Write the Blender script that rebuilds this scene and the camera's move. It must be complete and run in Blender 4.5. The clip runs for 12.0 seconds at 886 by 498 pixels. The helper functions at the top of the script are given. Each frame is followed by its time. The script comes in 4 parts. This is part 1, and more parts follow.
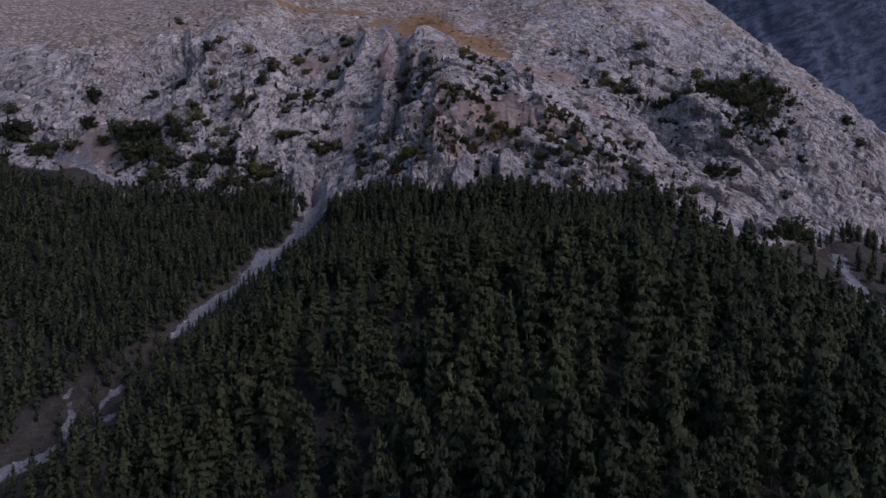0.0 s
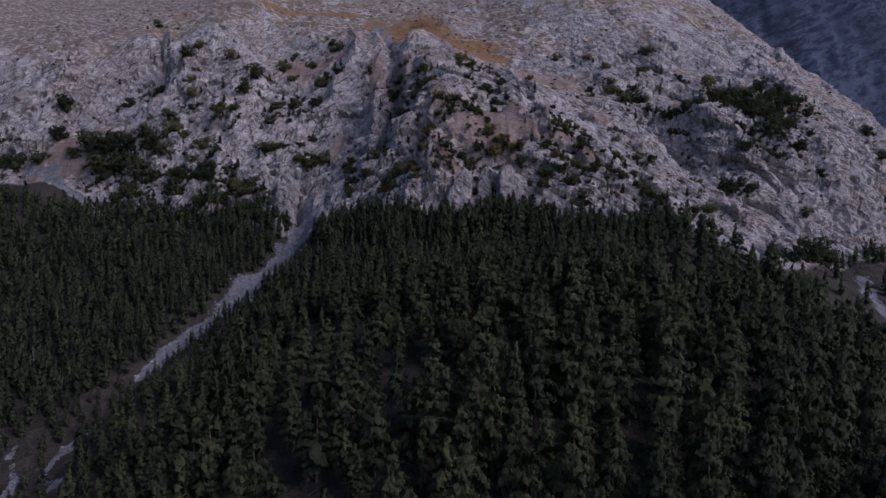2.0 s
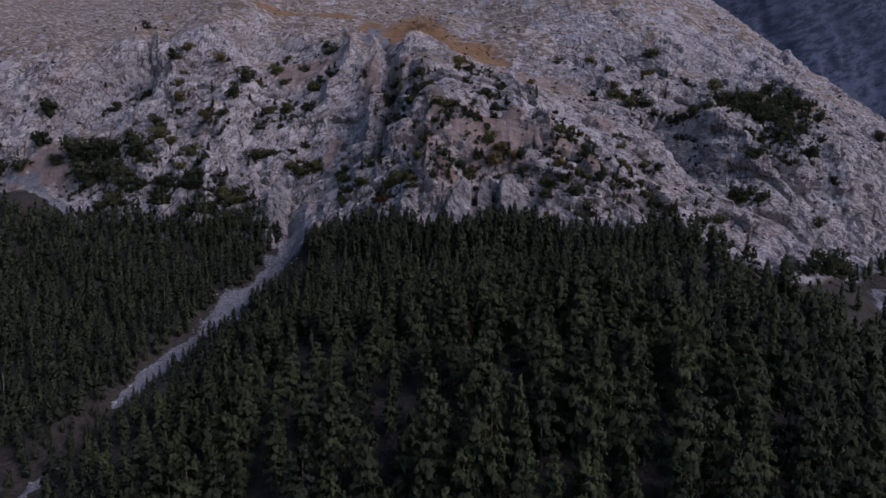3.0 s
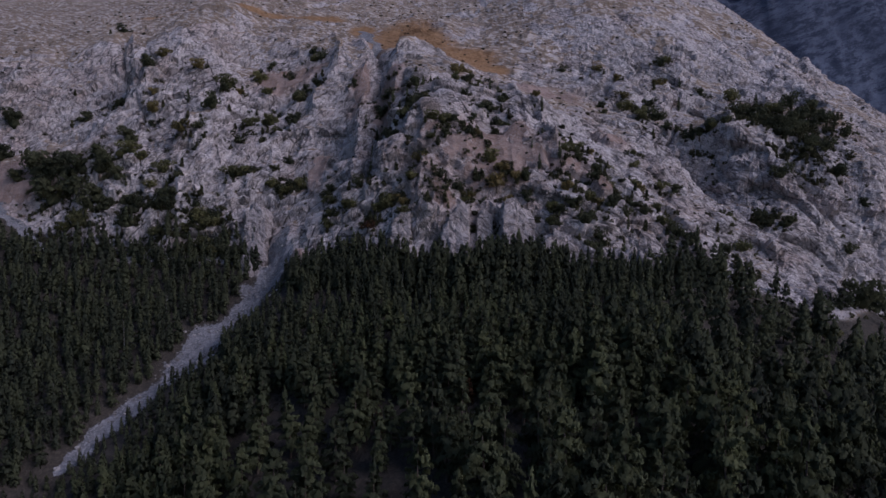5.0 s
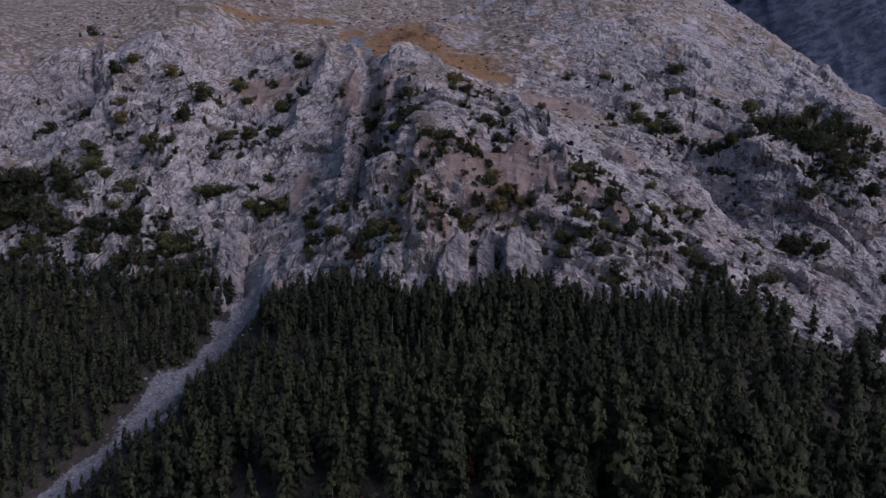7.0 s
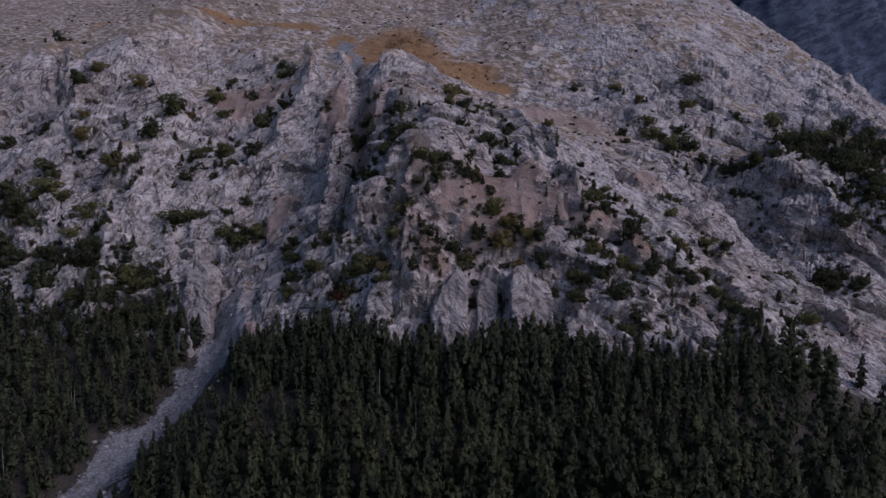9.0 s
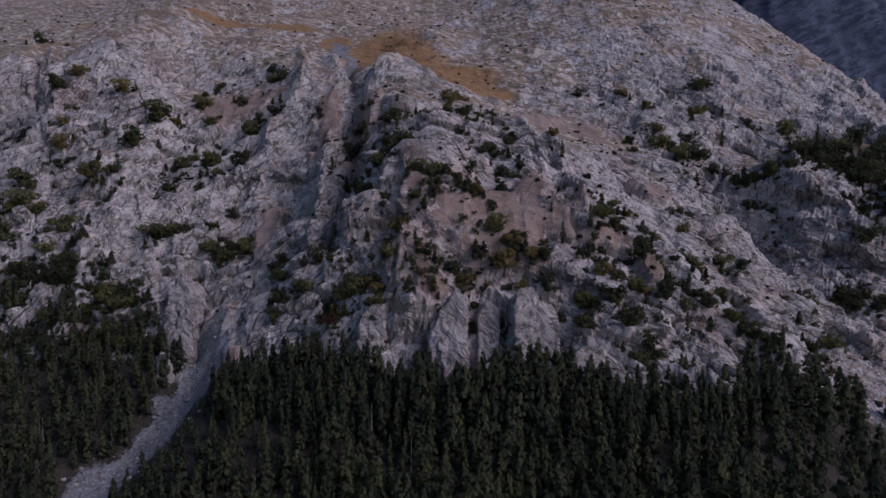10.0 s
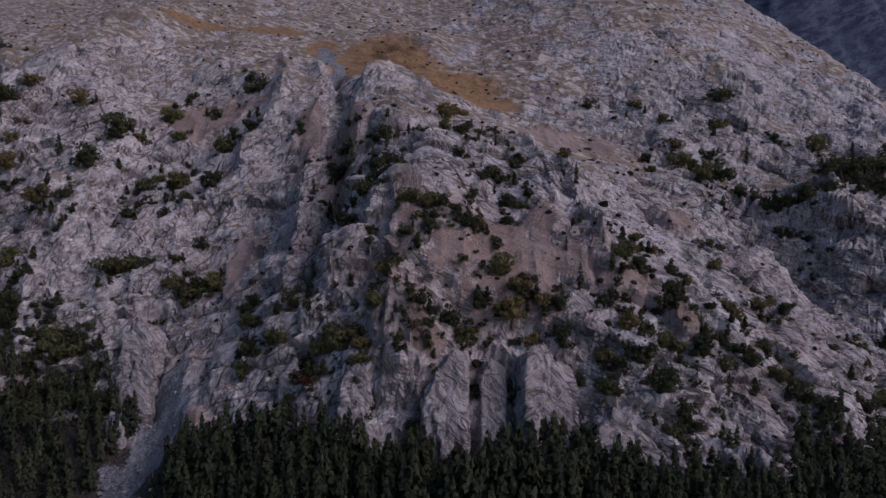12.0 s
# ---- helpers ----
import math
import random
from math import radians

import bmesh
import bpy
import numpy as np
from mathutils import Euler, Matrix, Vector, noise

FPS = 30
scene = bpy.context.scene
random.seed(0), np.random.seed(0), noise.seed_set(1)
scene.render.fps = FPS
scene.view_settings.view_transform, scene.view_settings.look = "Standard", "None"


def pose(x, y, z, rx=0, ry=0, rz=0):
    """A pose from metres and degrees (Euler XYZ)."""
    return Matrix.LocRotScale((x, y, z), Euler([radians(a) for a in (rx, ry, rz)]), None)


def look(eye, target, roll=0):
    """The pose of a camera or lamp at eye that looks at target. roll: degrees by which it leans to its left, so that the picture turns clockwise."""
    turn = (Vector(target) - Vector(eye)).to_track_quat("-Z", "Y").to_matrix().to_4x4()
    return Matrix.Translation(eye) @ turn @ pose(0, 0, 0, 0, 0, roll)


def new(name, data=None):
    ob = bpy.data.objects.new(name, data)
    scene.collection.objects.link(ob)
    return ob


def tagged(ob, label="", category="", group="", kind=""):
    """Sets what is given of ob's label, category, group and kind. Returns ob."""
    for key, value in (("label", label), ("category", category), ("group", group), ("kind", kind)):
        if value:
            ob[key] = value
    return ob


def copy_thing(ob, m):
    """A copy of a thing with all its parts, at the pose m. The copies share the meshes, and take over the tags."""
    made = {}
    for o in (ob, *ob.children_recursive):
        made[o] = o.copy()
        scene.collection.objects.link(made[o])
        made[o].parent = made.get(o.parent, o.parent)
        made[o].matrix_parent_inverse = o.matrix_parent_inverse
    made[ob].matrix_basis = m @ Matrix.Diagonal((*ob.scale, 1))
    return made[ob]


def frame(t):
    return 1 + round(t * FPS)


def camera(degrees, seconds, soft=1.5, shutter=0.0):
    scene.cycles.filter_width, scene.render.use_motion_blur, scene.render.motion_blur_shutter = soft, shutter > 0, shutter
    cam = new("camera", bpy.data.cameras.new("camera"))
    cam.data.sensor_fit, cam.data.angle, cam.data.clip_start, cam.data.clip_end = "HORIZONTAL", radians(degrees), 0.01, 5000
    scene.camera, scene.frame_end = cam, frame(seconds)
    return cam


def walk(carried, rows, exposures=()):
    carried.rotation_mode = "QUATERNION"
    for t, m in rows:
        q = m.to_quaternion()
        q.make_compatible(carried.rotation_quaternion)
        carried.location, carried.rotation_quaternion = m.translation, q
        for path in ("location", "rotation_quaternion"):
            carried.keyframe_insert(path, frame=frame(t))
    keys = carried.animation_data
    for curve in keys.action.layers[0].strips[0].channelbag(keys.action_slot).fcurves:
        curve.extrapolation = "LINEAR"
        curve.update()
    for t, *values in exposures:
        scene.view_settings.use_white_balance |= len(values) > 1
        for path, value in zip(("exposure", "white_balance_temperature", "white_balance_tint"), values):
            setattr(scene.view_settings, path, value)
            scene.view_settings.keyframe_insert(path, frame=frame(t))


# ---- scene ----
# ---- camera ----
cam = camera(71.1, 12.0, soft=1.5)
METRES, EYE, TILT, LEAN, TURN = 160.0, 60.0, -4.0, 0.0, 0.0
ROWS = [
    (0.0, 0.0, 0.0, 0.0, 0.0, 0.0, -0.0),
    (0.5, -0.0004, 0.0323, 0.0162, -0.12, 0.01, 0.06),
    (1.0, -0.0005, 0.0671, 0.0329, -0.23, 0.02, 0.07),
    (1.5, -0.0006, 0.1033, 0.0494, -0.33, -0.0, 0.08),
    (2.0, 0.0001, 0.1409, 0.0658, -0.41, -0.03, 0.07),
    (2.5, 0.0008, 0.1789, 0.0826, -0.5, -0.05, 0.1),
    (3.0, 0.0015, 0.2173, 0.0991, -0.58, -0.04, 0.09),
    (5.0, 0.0066, 0.3724, 0.1678, -0.86, 0.04, -0.08),
    (5.5, 0.0074, 0.4117, 0.1845, -0.94, 0.05, -0.11),
    (6.0, 0.008, 0.4507, 0.2015, -1.02, 0.04, -0.13),
    (6.5, 0.0089, 0.4898, 0.2184, -1.12, 0.04, -0.14),
    (7.0, 0.0099, 0.5286, 0.2356, -1.22, 0.09, -0.15),
    (9.0, 0.0141, 0.6832, 0.3043, -1.57, 0.22, -0.19),
    (9.5, 0.0151, 0.7218, 0.3211, -1.67, 0.23, -0.19),
    (10.0, 0.0159, 0.759, 0.3371, -1.76, 0.25, -0.24),
    (10.5, 0.0168, 0.7979, 0.354, -1.86, 0.24, -0.24),
    (11.0, 0.0176, 0.8366, 0.3707, -1.96, 0.23, -0.26),
    (11.5, 0.0185, 0.8755, 0.3878, -2.06, 0.23, -0.26),
    (12.0, 0.0194, 0.914, 0.4049, -2.15, 0.24, -0.26),
]
walk(cam, [(t, pose(0, 0, EYE, TILT, LEAN, TURN) @ pose(METRES * x, METRES * y, METRES * z, 90 + pitch, roll, yaw)) for t, x, y, z, yaw, pitch, roll in ROWS],
     [(0.0, -0.36, 5480, 21), (7.0, -0.37, 5510, 21), (9.5, -0.40, 5610, 20.5), (12.0, -0.45, 5690, 22)])

# ---- dusk light: a broad glow behind the camera's right and the sky ----
SUN_ELEVATION, SUN_AZIMUTH = 39, 122  # degrees; azimuth clockwise from the y axis
world = bpy.data.worlds.new("dusk_sky")
scene.world = world
world.use_nodes = True
wn = world.node_tree.nodes
sky = wn.new("ShaderNodeTexSky")
sky.sky_type, sky.sun_disc = "NISHITA", False
sky.sun_elevation, sky.sun_rotation = radians(28), radians(SUN_AZIMUTH)
sky.dust_density, sky.ozone_density = 1.5, 2.0
world.node_tree.links.new(sky.outputs[0], wn["Background"].inputs[0])
wn["Background"].inputs[1].default_value = 0.10
sun = new("sun", bpy.data.lights.new("sun", "SUN"))
sun.data.energy, sun.data.angle, sun.data.color = 1.85, radians(30), (1.0, 0.88, 0.84)
sa, se = radians(SUN_AZIMUTH), radians(SUN_ELEVATION)
sun.matrix_world = look((0, 0, 0), (-math.sin(sa) * math.cos(se), -math.cos(sa) * math.cos(se), -math.sin(se)))


# ---- materials ----
class Nodes:
    """A node material, built up by short calls."""

    def __init__(self, name, rough=0.9):
        self.mat = bpy.data.materials.new(name)
        self.mat.use_nodes = True
        self.tree = self.mat.node_tree
        self.bsdf = self.tree.nodes["Principled BSDF"]
        self.bsdf.inputs["Roughness"].default_value = rough
        self.bsdf.inputs["Specular IOR Level"].default_value = 0.2
        self.coord = self.tree.nodes.new("ShaderNodeTexCoord").outputs["Object"]

    def put(self, socket, value):
        if hasattr(value, "links"):
            self.tree.links.new(value, socket)
        else:
            socket.default_value = value

    def stretch(self, scale, turn=(0, 0, 0)):
        n = self.tree.nodes.new("ShaderNodeMapping")
        self.put(n.inputs["Vector"], self.coord)
        n.vector_type = "TEXTURE"
        n.inputs["Scale"].default_value = [1 / v for v in scale]
        n.inputs["Rotation"].default_value = [radians(a) for a in turn]
        return n.outputs[0]

    def noise(self, scale, detail=6.0, rough=0.6, vector=None, warp=0.0):
        n = self.tree.nodes.new("ShaderNodeTexNoise")
        self.put(n.inputs["Vector"], vector or self.coord)
        n.inputs["Scale"].default_value, n.inputs["Detail"].default_value = scale, detail
        n.inputs["Roughness"].default_value, n.inputs["Distortion"].default_value = rough, warp
        return n.outputs["Fac"]

    def cells(self, scale, vector=None, feature="DISTANCE_TO_EDGE"):
        n = self.tree.nodes.new("ShaderNodeTexVoronoi")
        n.feature = feature
        self.put(n.inputs["Vector"], vector or self.coord)
        n.inputs["Scale"].default_value = scale
        return n.outputs["Distance"] if feature == "DISTANCE_TO_EDGE" else n.outputs["Color"]

    def warped(self, vector, scale, amount):
        """A vector pushed about by noise."""
        n = self.tree.nodes.new("ShaderNodeTexNoise")
        self.put(n.inputs["Vector"], vector)
        n.inputs["Scale"].default_value, n.inputs["Detail"].default_value = scale, 4.0
        m = self.tree.nodes.new("ShaderNodeVectorMath")
        m.operation = "MULTIPLY_ADD"
        self.put(m.inputs[0], n.outputs["Color"])
        m.inputs[1].default_value = (amount, amount, amount)
        self.put(m.inputs[2], vector)
        return m.outputs[0]

    def pieces(self, scale, vector):
        """Broken pieces: a grey for each, the distance from its middle, and from its edge."""
        n = self.tree.nodes.new("ShaderNodeTexVoronoi")
        self.put(n.inputs["Vector"], vector)
        n.inputs["Scale"].default_value = scale
        split = self.tree.nodes.new("ShaderNodeSeparateColor")
        self.put(split.inputs[0], n.outputs["Color"])
        return split.outputs[0], n.outputs["Distance"], self.cells(scale, vector)

    def facets(self, scale, vector):
        """Angular broken faces: a grey for each, and the distance from its middle."""
        n = self.tree.nodes.new("ShaderNodeTexVoronoi")
        n.distance = "MANHATTAN"
        self.put(n.inputs["Vector"], vector)
        n.inputs["Scale"].default_value = scale
        split = self.tree.nodes.new("ShaderNodeSeparateColor")
        self.put(split.inputs[0], n.outputs["Color"])
        return split.outputs[0], n.outputs["Distance"]

    def ledges(self, scale, vector, waver):
        """Steps along z, 0 to 1 from one ledge to the next."""
        n = self.tree.nodes.new("ShaderNodeTexWave")
        n.wave_type, n.bands_direction, n.wave_profile = "BANDS", "Z", "SAW"
        self.put(n.inputs["Vector"], vector)
        for k, v in (("Scale", scale), ("Distortion", waver), ("Detail", 4.0), ("Detail Scale", 2.2), ("Detail Roughness", 0.62)):
            n.inputs[k].default_value = v
        return n.outputs["Fac"]

    def ramp(self, fac, low, high, a=0.0, b=1.0):
        n = self.tree.nodes.new("ShaderNodeMapRange")
        n.interpolation_type = "SMOOTHSTEP"
        for k, v in zip(("Value", "From Min", "From Max", "To Min", "To Max"), (fac, low, high, a, b)):
            self.put(n.inputs[k], v)
        return n.outputs[0]

    def math(self, op, a, b=0.0):
        n = self.tree.nodes.new("ShaderNodeMath")
        n.operation = op
        self.put(n.inputs[0], a)
        self.put(n.inputs[1], b)
        return n.outputs[0]

    def mix(self, fac, a, b, mode="MIX"):
        n = self.tree.nodes.new("ShaderNodeMix")
        n.data_type, n.blend_type = "RGBA", mode
        for socket, v in zip((n.inputs[0], n.inputs[6], n.inputs[7]), (fac, a, b)):
            self.put(socket, (*v, 1) if isinstance(v, tuple) else v)
        return n.outputs[2]

    def attribute(self, name):
        n = self.tree.nodes.new("ShaderNodeAttribute")
        n.attribute_name = name
        return n.outputs["Fac"]

    def random(self):
        return self.tree.nodes.new("ShaderNodeObjectInfo").outputs["Random"]

    def island(self):
        return self.tree.nodes.new("ShaderNodeNewGeometry").outputs["Random Per Island"]

    def finish(self, colour, height=None, distance=0.3, strength=0.8):
        self.put(self.bsdf.inputs["Base Color"], colour if hasattr(colour, "links") else (*colour, 1))
        if height is not None:
            n = self.tree.nodes.new("ShaderNodeBump")
            n.inputs["Strength"].default_value, n.inputs["Distance"].default_value = strength, distance
            self.put(n.inputs["Height"], height)
            self.put(self.bsdf.inputs["Normal"], n.outputs[0])
        return self.mat


def rock_layers(n):
    """Pinkish grey limestone: colour and relief of tilted beds, broken faces, thin dark cracks and stains."""
    right = n.stretch((0.45, 0.65, 1.25), (-15, 34, 0))
    left = n.stretch((0.48, 0.65, 1.2), (-15, -50, 0))
    upright = n.stretch((1.2, 1.2, 0.4), (0, -10, 0))
    split = n.tree.nodes.new("ShaderNodeSeparateXYZ")
    n.put(split.inputs[0], n.coord)
    east = n.ramp(n.math("ADD", split.outputs[0], n.math("MULTIPLY", n.noise(0.03, 3), 60.0)), 20.0, 34.0)
    turn = n.tree.nodes.new("ShaderNodeMix")
    turn.data_type = "VECTOR"
    n.put(turn.inputs[0], east)
    n.put(turn.inputs[4], n.warped(left, 0.12, 1.2))
    n.put(turn.inputs[5], n.warped(right, 0.12, 1.2))
    beds = turn.outputs[1]
    grey, facet = n.facets(0.15, beds)
    grey2, facet2 = n.facets(0.48, beds)
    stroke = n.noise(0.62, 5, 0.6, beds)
    fleck = n.noise(1.5, 6, 0.75)
    tone = n.ramp(n.noise(0.05, 6, 0.62), 0.34, 0.66)
    colour = n.mix(tone, (0.38, 0.345, 0.345), (0.55, 0.49, 0.48))
    shade = n.ramp(n.math("ADD", grey, grey2), 0.45, 1.55)
    colour = n.mix(shade, n.mix(0.82, (0.05, 0.045, 0.05), colour), n.mix(0.3, colour, (0.68, 0.635, 0.63)))
    # stains: rust and soil wash, cool grey water streaks
    colour = n.mix(n.ramp(n.noise(0.03, 7, 0.68), 0.5, 0.63, 0.0, 0.45), colour, (0.31, 0.215, 0.175))
    colour = n.mix(n.ramp(n.noise(0.06, 8, 0.7, upright), 0.54, 0.66, 0.0, 0.4), colour, (0.155, 0.158, 0.178))
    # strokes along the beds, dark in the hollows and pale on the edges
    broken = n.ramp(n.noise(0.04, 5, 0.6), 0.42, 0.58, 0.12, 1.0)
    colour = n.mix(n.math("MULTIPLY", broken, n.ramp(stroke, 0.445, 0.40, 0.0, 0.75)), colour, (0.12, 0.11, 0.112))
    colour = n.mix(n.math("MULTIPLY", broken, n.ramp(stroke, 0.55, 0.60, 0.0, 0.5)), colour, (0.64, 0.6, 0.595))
    # cracks: a wide-set and a close-set network, each only in places
    wide = n.cells(0.115, n.warped(beds, 0.5, 0.7))
    close = n.cells(0.36, n.warped(beds, 1.2, 0.35))
    hair = n.cells(0.85, n.warped(beds, 2.5, 0.2))
    crack = n.math("MULTIPLY", n.ramp(wide, 0.042, 0.012), n.ramp(n.noise(0.06, 4, 0.6), 0.46, 0.56))
    crack2 = n.math("MULTIPLY", n.ramp(close, 0.075, 0.02), n.ramp(n.noise(0.13, 4, 0.6), 0.46, 0.56))
    joint = n.math("ABSOLUTE", n.math("SUBTRACT", n.noise(0.16, 5, 0.6, upright), 0.5))
    crack3 = n.math("MULTIPLY", n.ramp(joint, 0.016, 0.005), n.ramp(n.noise(0.09, 3), 0.48, 0.42))
    crack4 = n.math("MULTIPLY", n.ramp(hair, 0.10, 0.03), n.ramp(n.noise(0.2, 4, 0.6), 0.44, 0.58, 0.0, 0.6))
    cut = n.math("MAXIMUM", n.math("MAXIMUM", n.math("MAXIMUM", crack, crack4), n.math("MULTIPLY", crack2, 0.85)), crack3)
    colour = n.mix(n.math("MULTIPLY", cut, 0.85), colour, (0.065, 0.058, 0.06))
    colour = n.mix(n.math("MULTIPLY", broken, n.ramp(fleck, 0.56, 0.62, 0.0, 0.5)), colour, (0.13, 0.115, 0.11))
    grain = n.noise(2.6, 5, 0.7, beds)
    colour = n.mix(n.ramp(grain, 0.46, 0.40, 0.0, 0.45), colour, (0.14, 0.128, 0.13))
    colour = n.mix(n.ramp(grain, 0.55, 0.62, 0.0, 0.4), colour, (0.66, 0.615, 0.605))
    step = n.ledges(0.10, beds, 7.0)
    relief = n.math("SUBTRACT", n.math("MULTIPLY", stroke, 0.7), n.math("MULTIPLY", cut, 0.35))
    relief = n.math("ADD", relief, n.math("MULTIPLY", fleck, 0.15))
    relief = n.math("ADD", relief, n.math("MULTIPLY", step, 0.12))
    relief = n.math("ADD", relief, n.math("MULTIPLY", n.math("ADD", grey, n.math("MULTIPLY", grey2, 0.4)), 0.3))
    relief = n.math("SUBTRACT", relief, n.math("MULTIPLY", n.math("ADD", facet, n.math("MULTIPLY", facet2, 0.25)), 0.55))
    return colour, relief


def mountain_material():
    n = Nodes("mountain_ground", 0.93)
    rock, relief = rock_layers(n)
    fine = n.noise(1.1, 6, 0.7)
    rough = n.noise(0.16, 7, 0.7)
    # dry grass and reddish soil on the gentler slopes
    brown = n.mix(n.ramp(n.noise(0.09, 6), 0.4, 0.65), (0.20, 0.138, 0.113), (0.29, 0.213, 0.185))
    tan = n.mix(n.ramp(n.noise(0.07, 6), 0.4, 0.62), (0.17, 0.122, 0.081), (0.26, 0.198, 0.143))
    slabs = n.noise(0.36, 6, 0.62, n.warped(n.stretch((0.5, 0.8, 1.2), (-15, 34, 0)), 0.3, 0.6))
    tan = n.mix(n.ramp(slabs, 0.525, 0.565, 0.0, 0.75), tan, (0.50, 0.455, 0.43))
    tan = n.mix(n.ramp(slabs, 0.45, 0.41, 0.0, 0.6), tan, (0.13, 0.115, 0.105))
    earth = n.mix(n.ramp(n.attribute("soil"), -0.5, 0.1), tan, brown)
    earth = n.mix(n.ramp(fine, 0.52, 0.66, 0.0, 0.7), earth, (0.31, 0.265, 0.25))
    shard, _, gap = n.pieces(3.3, n.warped(n.coord, 1.5, 0.6))
    earth = n.mix(n.math("MULTIPLY", n.ramp(shard, 0.70, 0.95, 0.0, 0.7), n.ramp(gap, 0.03, 0.10)), earth, (0.35, 0.31, 0.295))
    earth = n.mix(n.ramp(n.noise(3.0, 4, 0.7), 0.56, 0.68, 0.0, 0.7), earth, (0.12, 0.085, 0.07))
    grass = n.mix(n.ramp(n.noise(0.3, 6, 0.7), 0.38, 0.62), (0.20, 0.115, 0.058), (0.29, 0.172, 0.088))
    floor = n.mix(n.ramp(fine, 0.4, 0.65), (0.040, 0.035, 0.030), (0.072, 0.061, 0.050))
    pebbles = n.cells(1.6, None, "F1")
    gravel = n.mix(n.ramp(n.noise(0.25, 7, 0.7), 0.35, 0.65), (0.112, 0.111, 0.121), (0.226, 0.224, 0.242))
    gravel = n.mix(n.ramp(n.noise(1.6, 5, 0.7), 0.5, 0.62, 0.0, 0.7), gravel, (0.35, 0.35, 0.37))
    gravel = n.mix(n.ramp(n.noise(0.5, 5, 0.7), 0.54, 0.64, 0.0, 0.8), gravel, (0.09, 0.075, 0.066))

    def edge(name, spread, low=-0.04, high=0.04):
        return n.ramp(n.math("ADD", n.attribute(name), n.math("MULTIPLY", n.math("SUBTRACT", n.mix(0.4, n.mix(0.4, rough, n.noise(0.42, 5, 0.7)), fine), 0.5), spread)), low, high)

    bare = edge("rock", 2.6, -0.12, 0.12)
    rock = n.mix(n.ramp(n.attribute("soil"), -1.0, 0.0, 0.0, 0.45), rock, (0.38, 0.29, 0.255))
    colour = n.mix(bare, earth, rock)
    colour = n.mix(edge("grass", 2.2, -0.3, 0.3), colour, grass)
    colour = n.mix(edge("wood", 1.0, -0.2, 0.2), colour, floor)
    stony = edge("gravel", 2.6, -0.08, 0.08)
    colour = n.mix(stony, colour, gravel)
    relief = n.math("MULTIPLY", relief, n.math("ADD", n.math("MULTIPLY", bare, 0.75), 0.25))
    relief = n.math("ADD", relief, n.math("MULTIPLY", fine, 0.25))
    return n.finish(colour, relief, 0.9, 1.0)


def crag_material():
    n = Nodes("limestone", 0.92)
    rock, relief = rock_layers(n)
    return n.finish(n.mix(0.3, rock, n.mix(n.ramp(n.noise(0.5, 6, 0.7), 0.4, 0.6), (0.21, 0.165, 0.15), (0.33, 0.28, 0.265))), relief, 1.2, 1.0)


def stone_material():
    n = Nodes("loose_stone", 0.92)
    colour = n.mix(n.island(), (0.20, 0.19, 0.19), (0.44, 0.42, 0.41))
    return n.finish(n.mix(n.ramp(n.noise(2.0), 0.4, 0.7), colour, (0.17, 0.15, 0.14)), n.noise(3.0), 0.1)


def leaf_material(name, dark, light, joined=False):
    """Foliage whose tone changes from plant to plant and from tuft to tuft."""
    n = Nodes(name, 0.75)
    plant = n.attribute("plant") if joined else n.random()
    colour = n.mix(n.math("ADD", n.math("MULTIPLY", plant, 0.78), n.math("MULTIPLY", n.island(), 0.22)), dark, light)
    colour = n.mix(n.ramp(n.noise(0.8, 4), 0.45, 0.7, 0.0, 0.5), colour, dark)
    # light also passes through the leaves
    through_leaf = n.tree.nodes.new("ShaderNodeBsdfTranslucent")
    n.put(through_leaf.inputs[0], colour)
    both = n.tree.nodes.new("ShaderNodeMixShader")
    both.inputs[0].default_value = 0.5
    n.put(both.inputs[1], n.bsdf.outputs[0])
    n.put(both.inputs[2], through_leaf.outputs[0])
    n.put(n.tree.nodes["Material Output"].inputs[0], both.outputs[0])
    return n.finish(colour)


def bark_material(name, a, b):
    n = Nodes(name, 0.9)
    return n.finish(n.mix(n.noise(2.0, 5, 0.7, n.stretch((3, 3, 0.5))), a, b), n.noise(4.0, 4, 0.6, n.stretch((3, 3, 0.4))), 0.05)


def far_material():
    n = Nodes("far_rock_hazed", 0.95)
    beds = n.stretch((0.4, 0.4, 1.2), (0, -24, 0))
    # bluish tones: the haze of distance is painted into the base colour
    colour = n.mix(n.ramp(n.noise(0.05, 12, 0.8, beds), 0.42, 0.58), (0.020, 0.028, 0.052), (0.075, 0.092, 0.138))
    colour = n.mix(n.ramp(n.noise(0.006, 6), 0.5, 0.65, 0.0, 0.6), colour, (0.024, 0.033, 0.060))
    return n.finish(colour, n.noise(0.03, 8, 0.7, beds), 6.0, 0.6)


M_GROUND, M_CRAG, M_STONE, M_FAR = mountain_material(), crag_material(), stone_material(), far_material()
M_PINE = leaf_material("pine_needles", (0.061, 0.071, 0.045), (0.160, 0.174, 0.082))
M_FIR = leaf_material("fir_needles", (0.065, 0.077, 0.048), (0.170, 0.186, 0.086))
M_WOODS = leaf_material("forest_needles", (0.047, 0.055, 0.039), (0.127, 0.139, 0.072), True)
M_BUSH = leaf_material("bush_leaves", (0.075, 0.08, 0.038), (0.19, 0.18, 0.078))
M_OLIVE = leaf_material("autumn_leaves", (0.11, 0.098, 0.042), (0.23, 0.18, 0.075))
M_JUNIPER = leaf_material("juniper_needles", (0.040, 0.046, 0.028), (0.10, 0.105, 0.055))
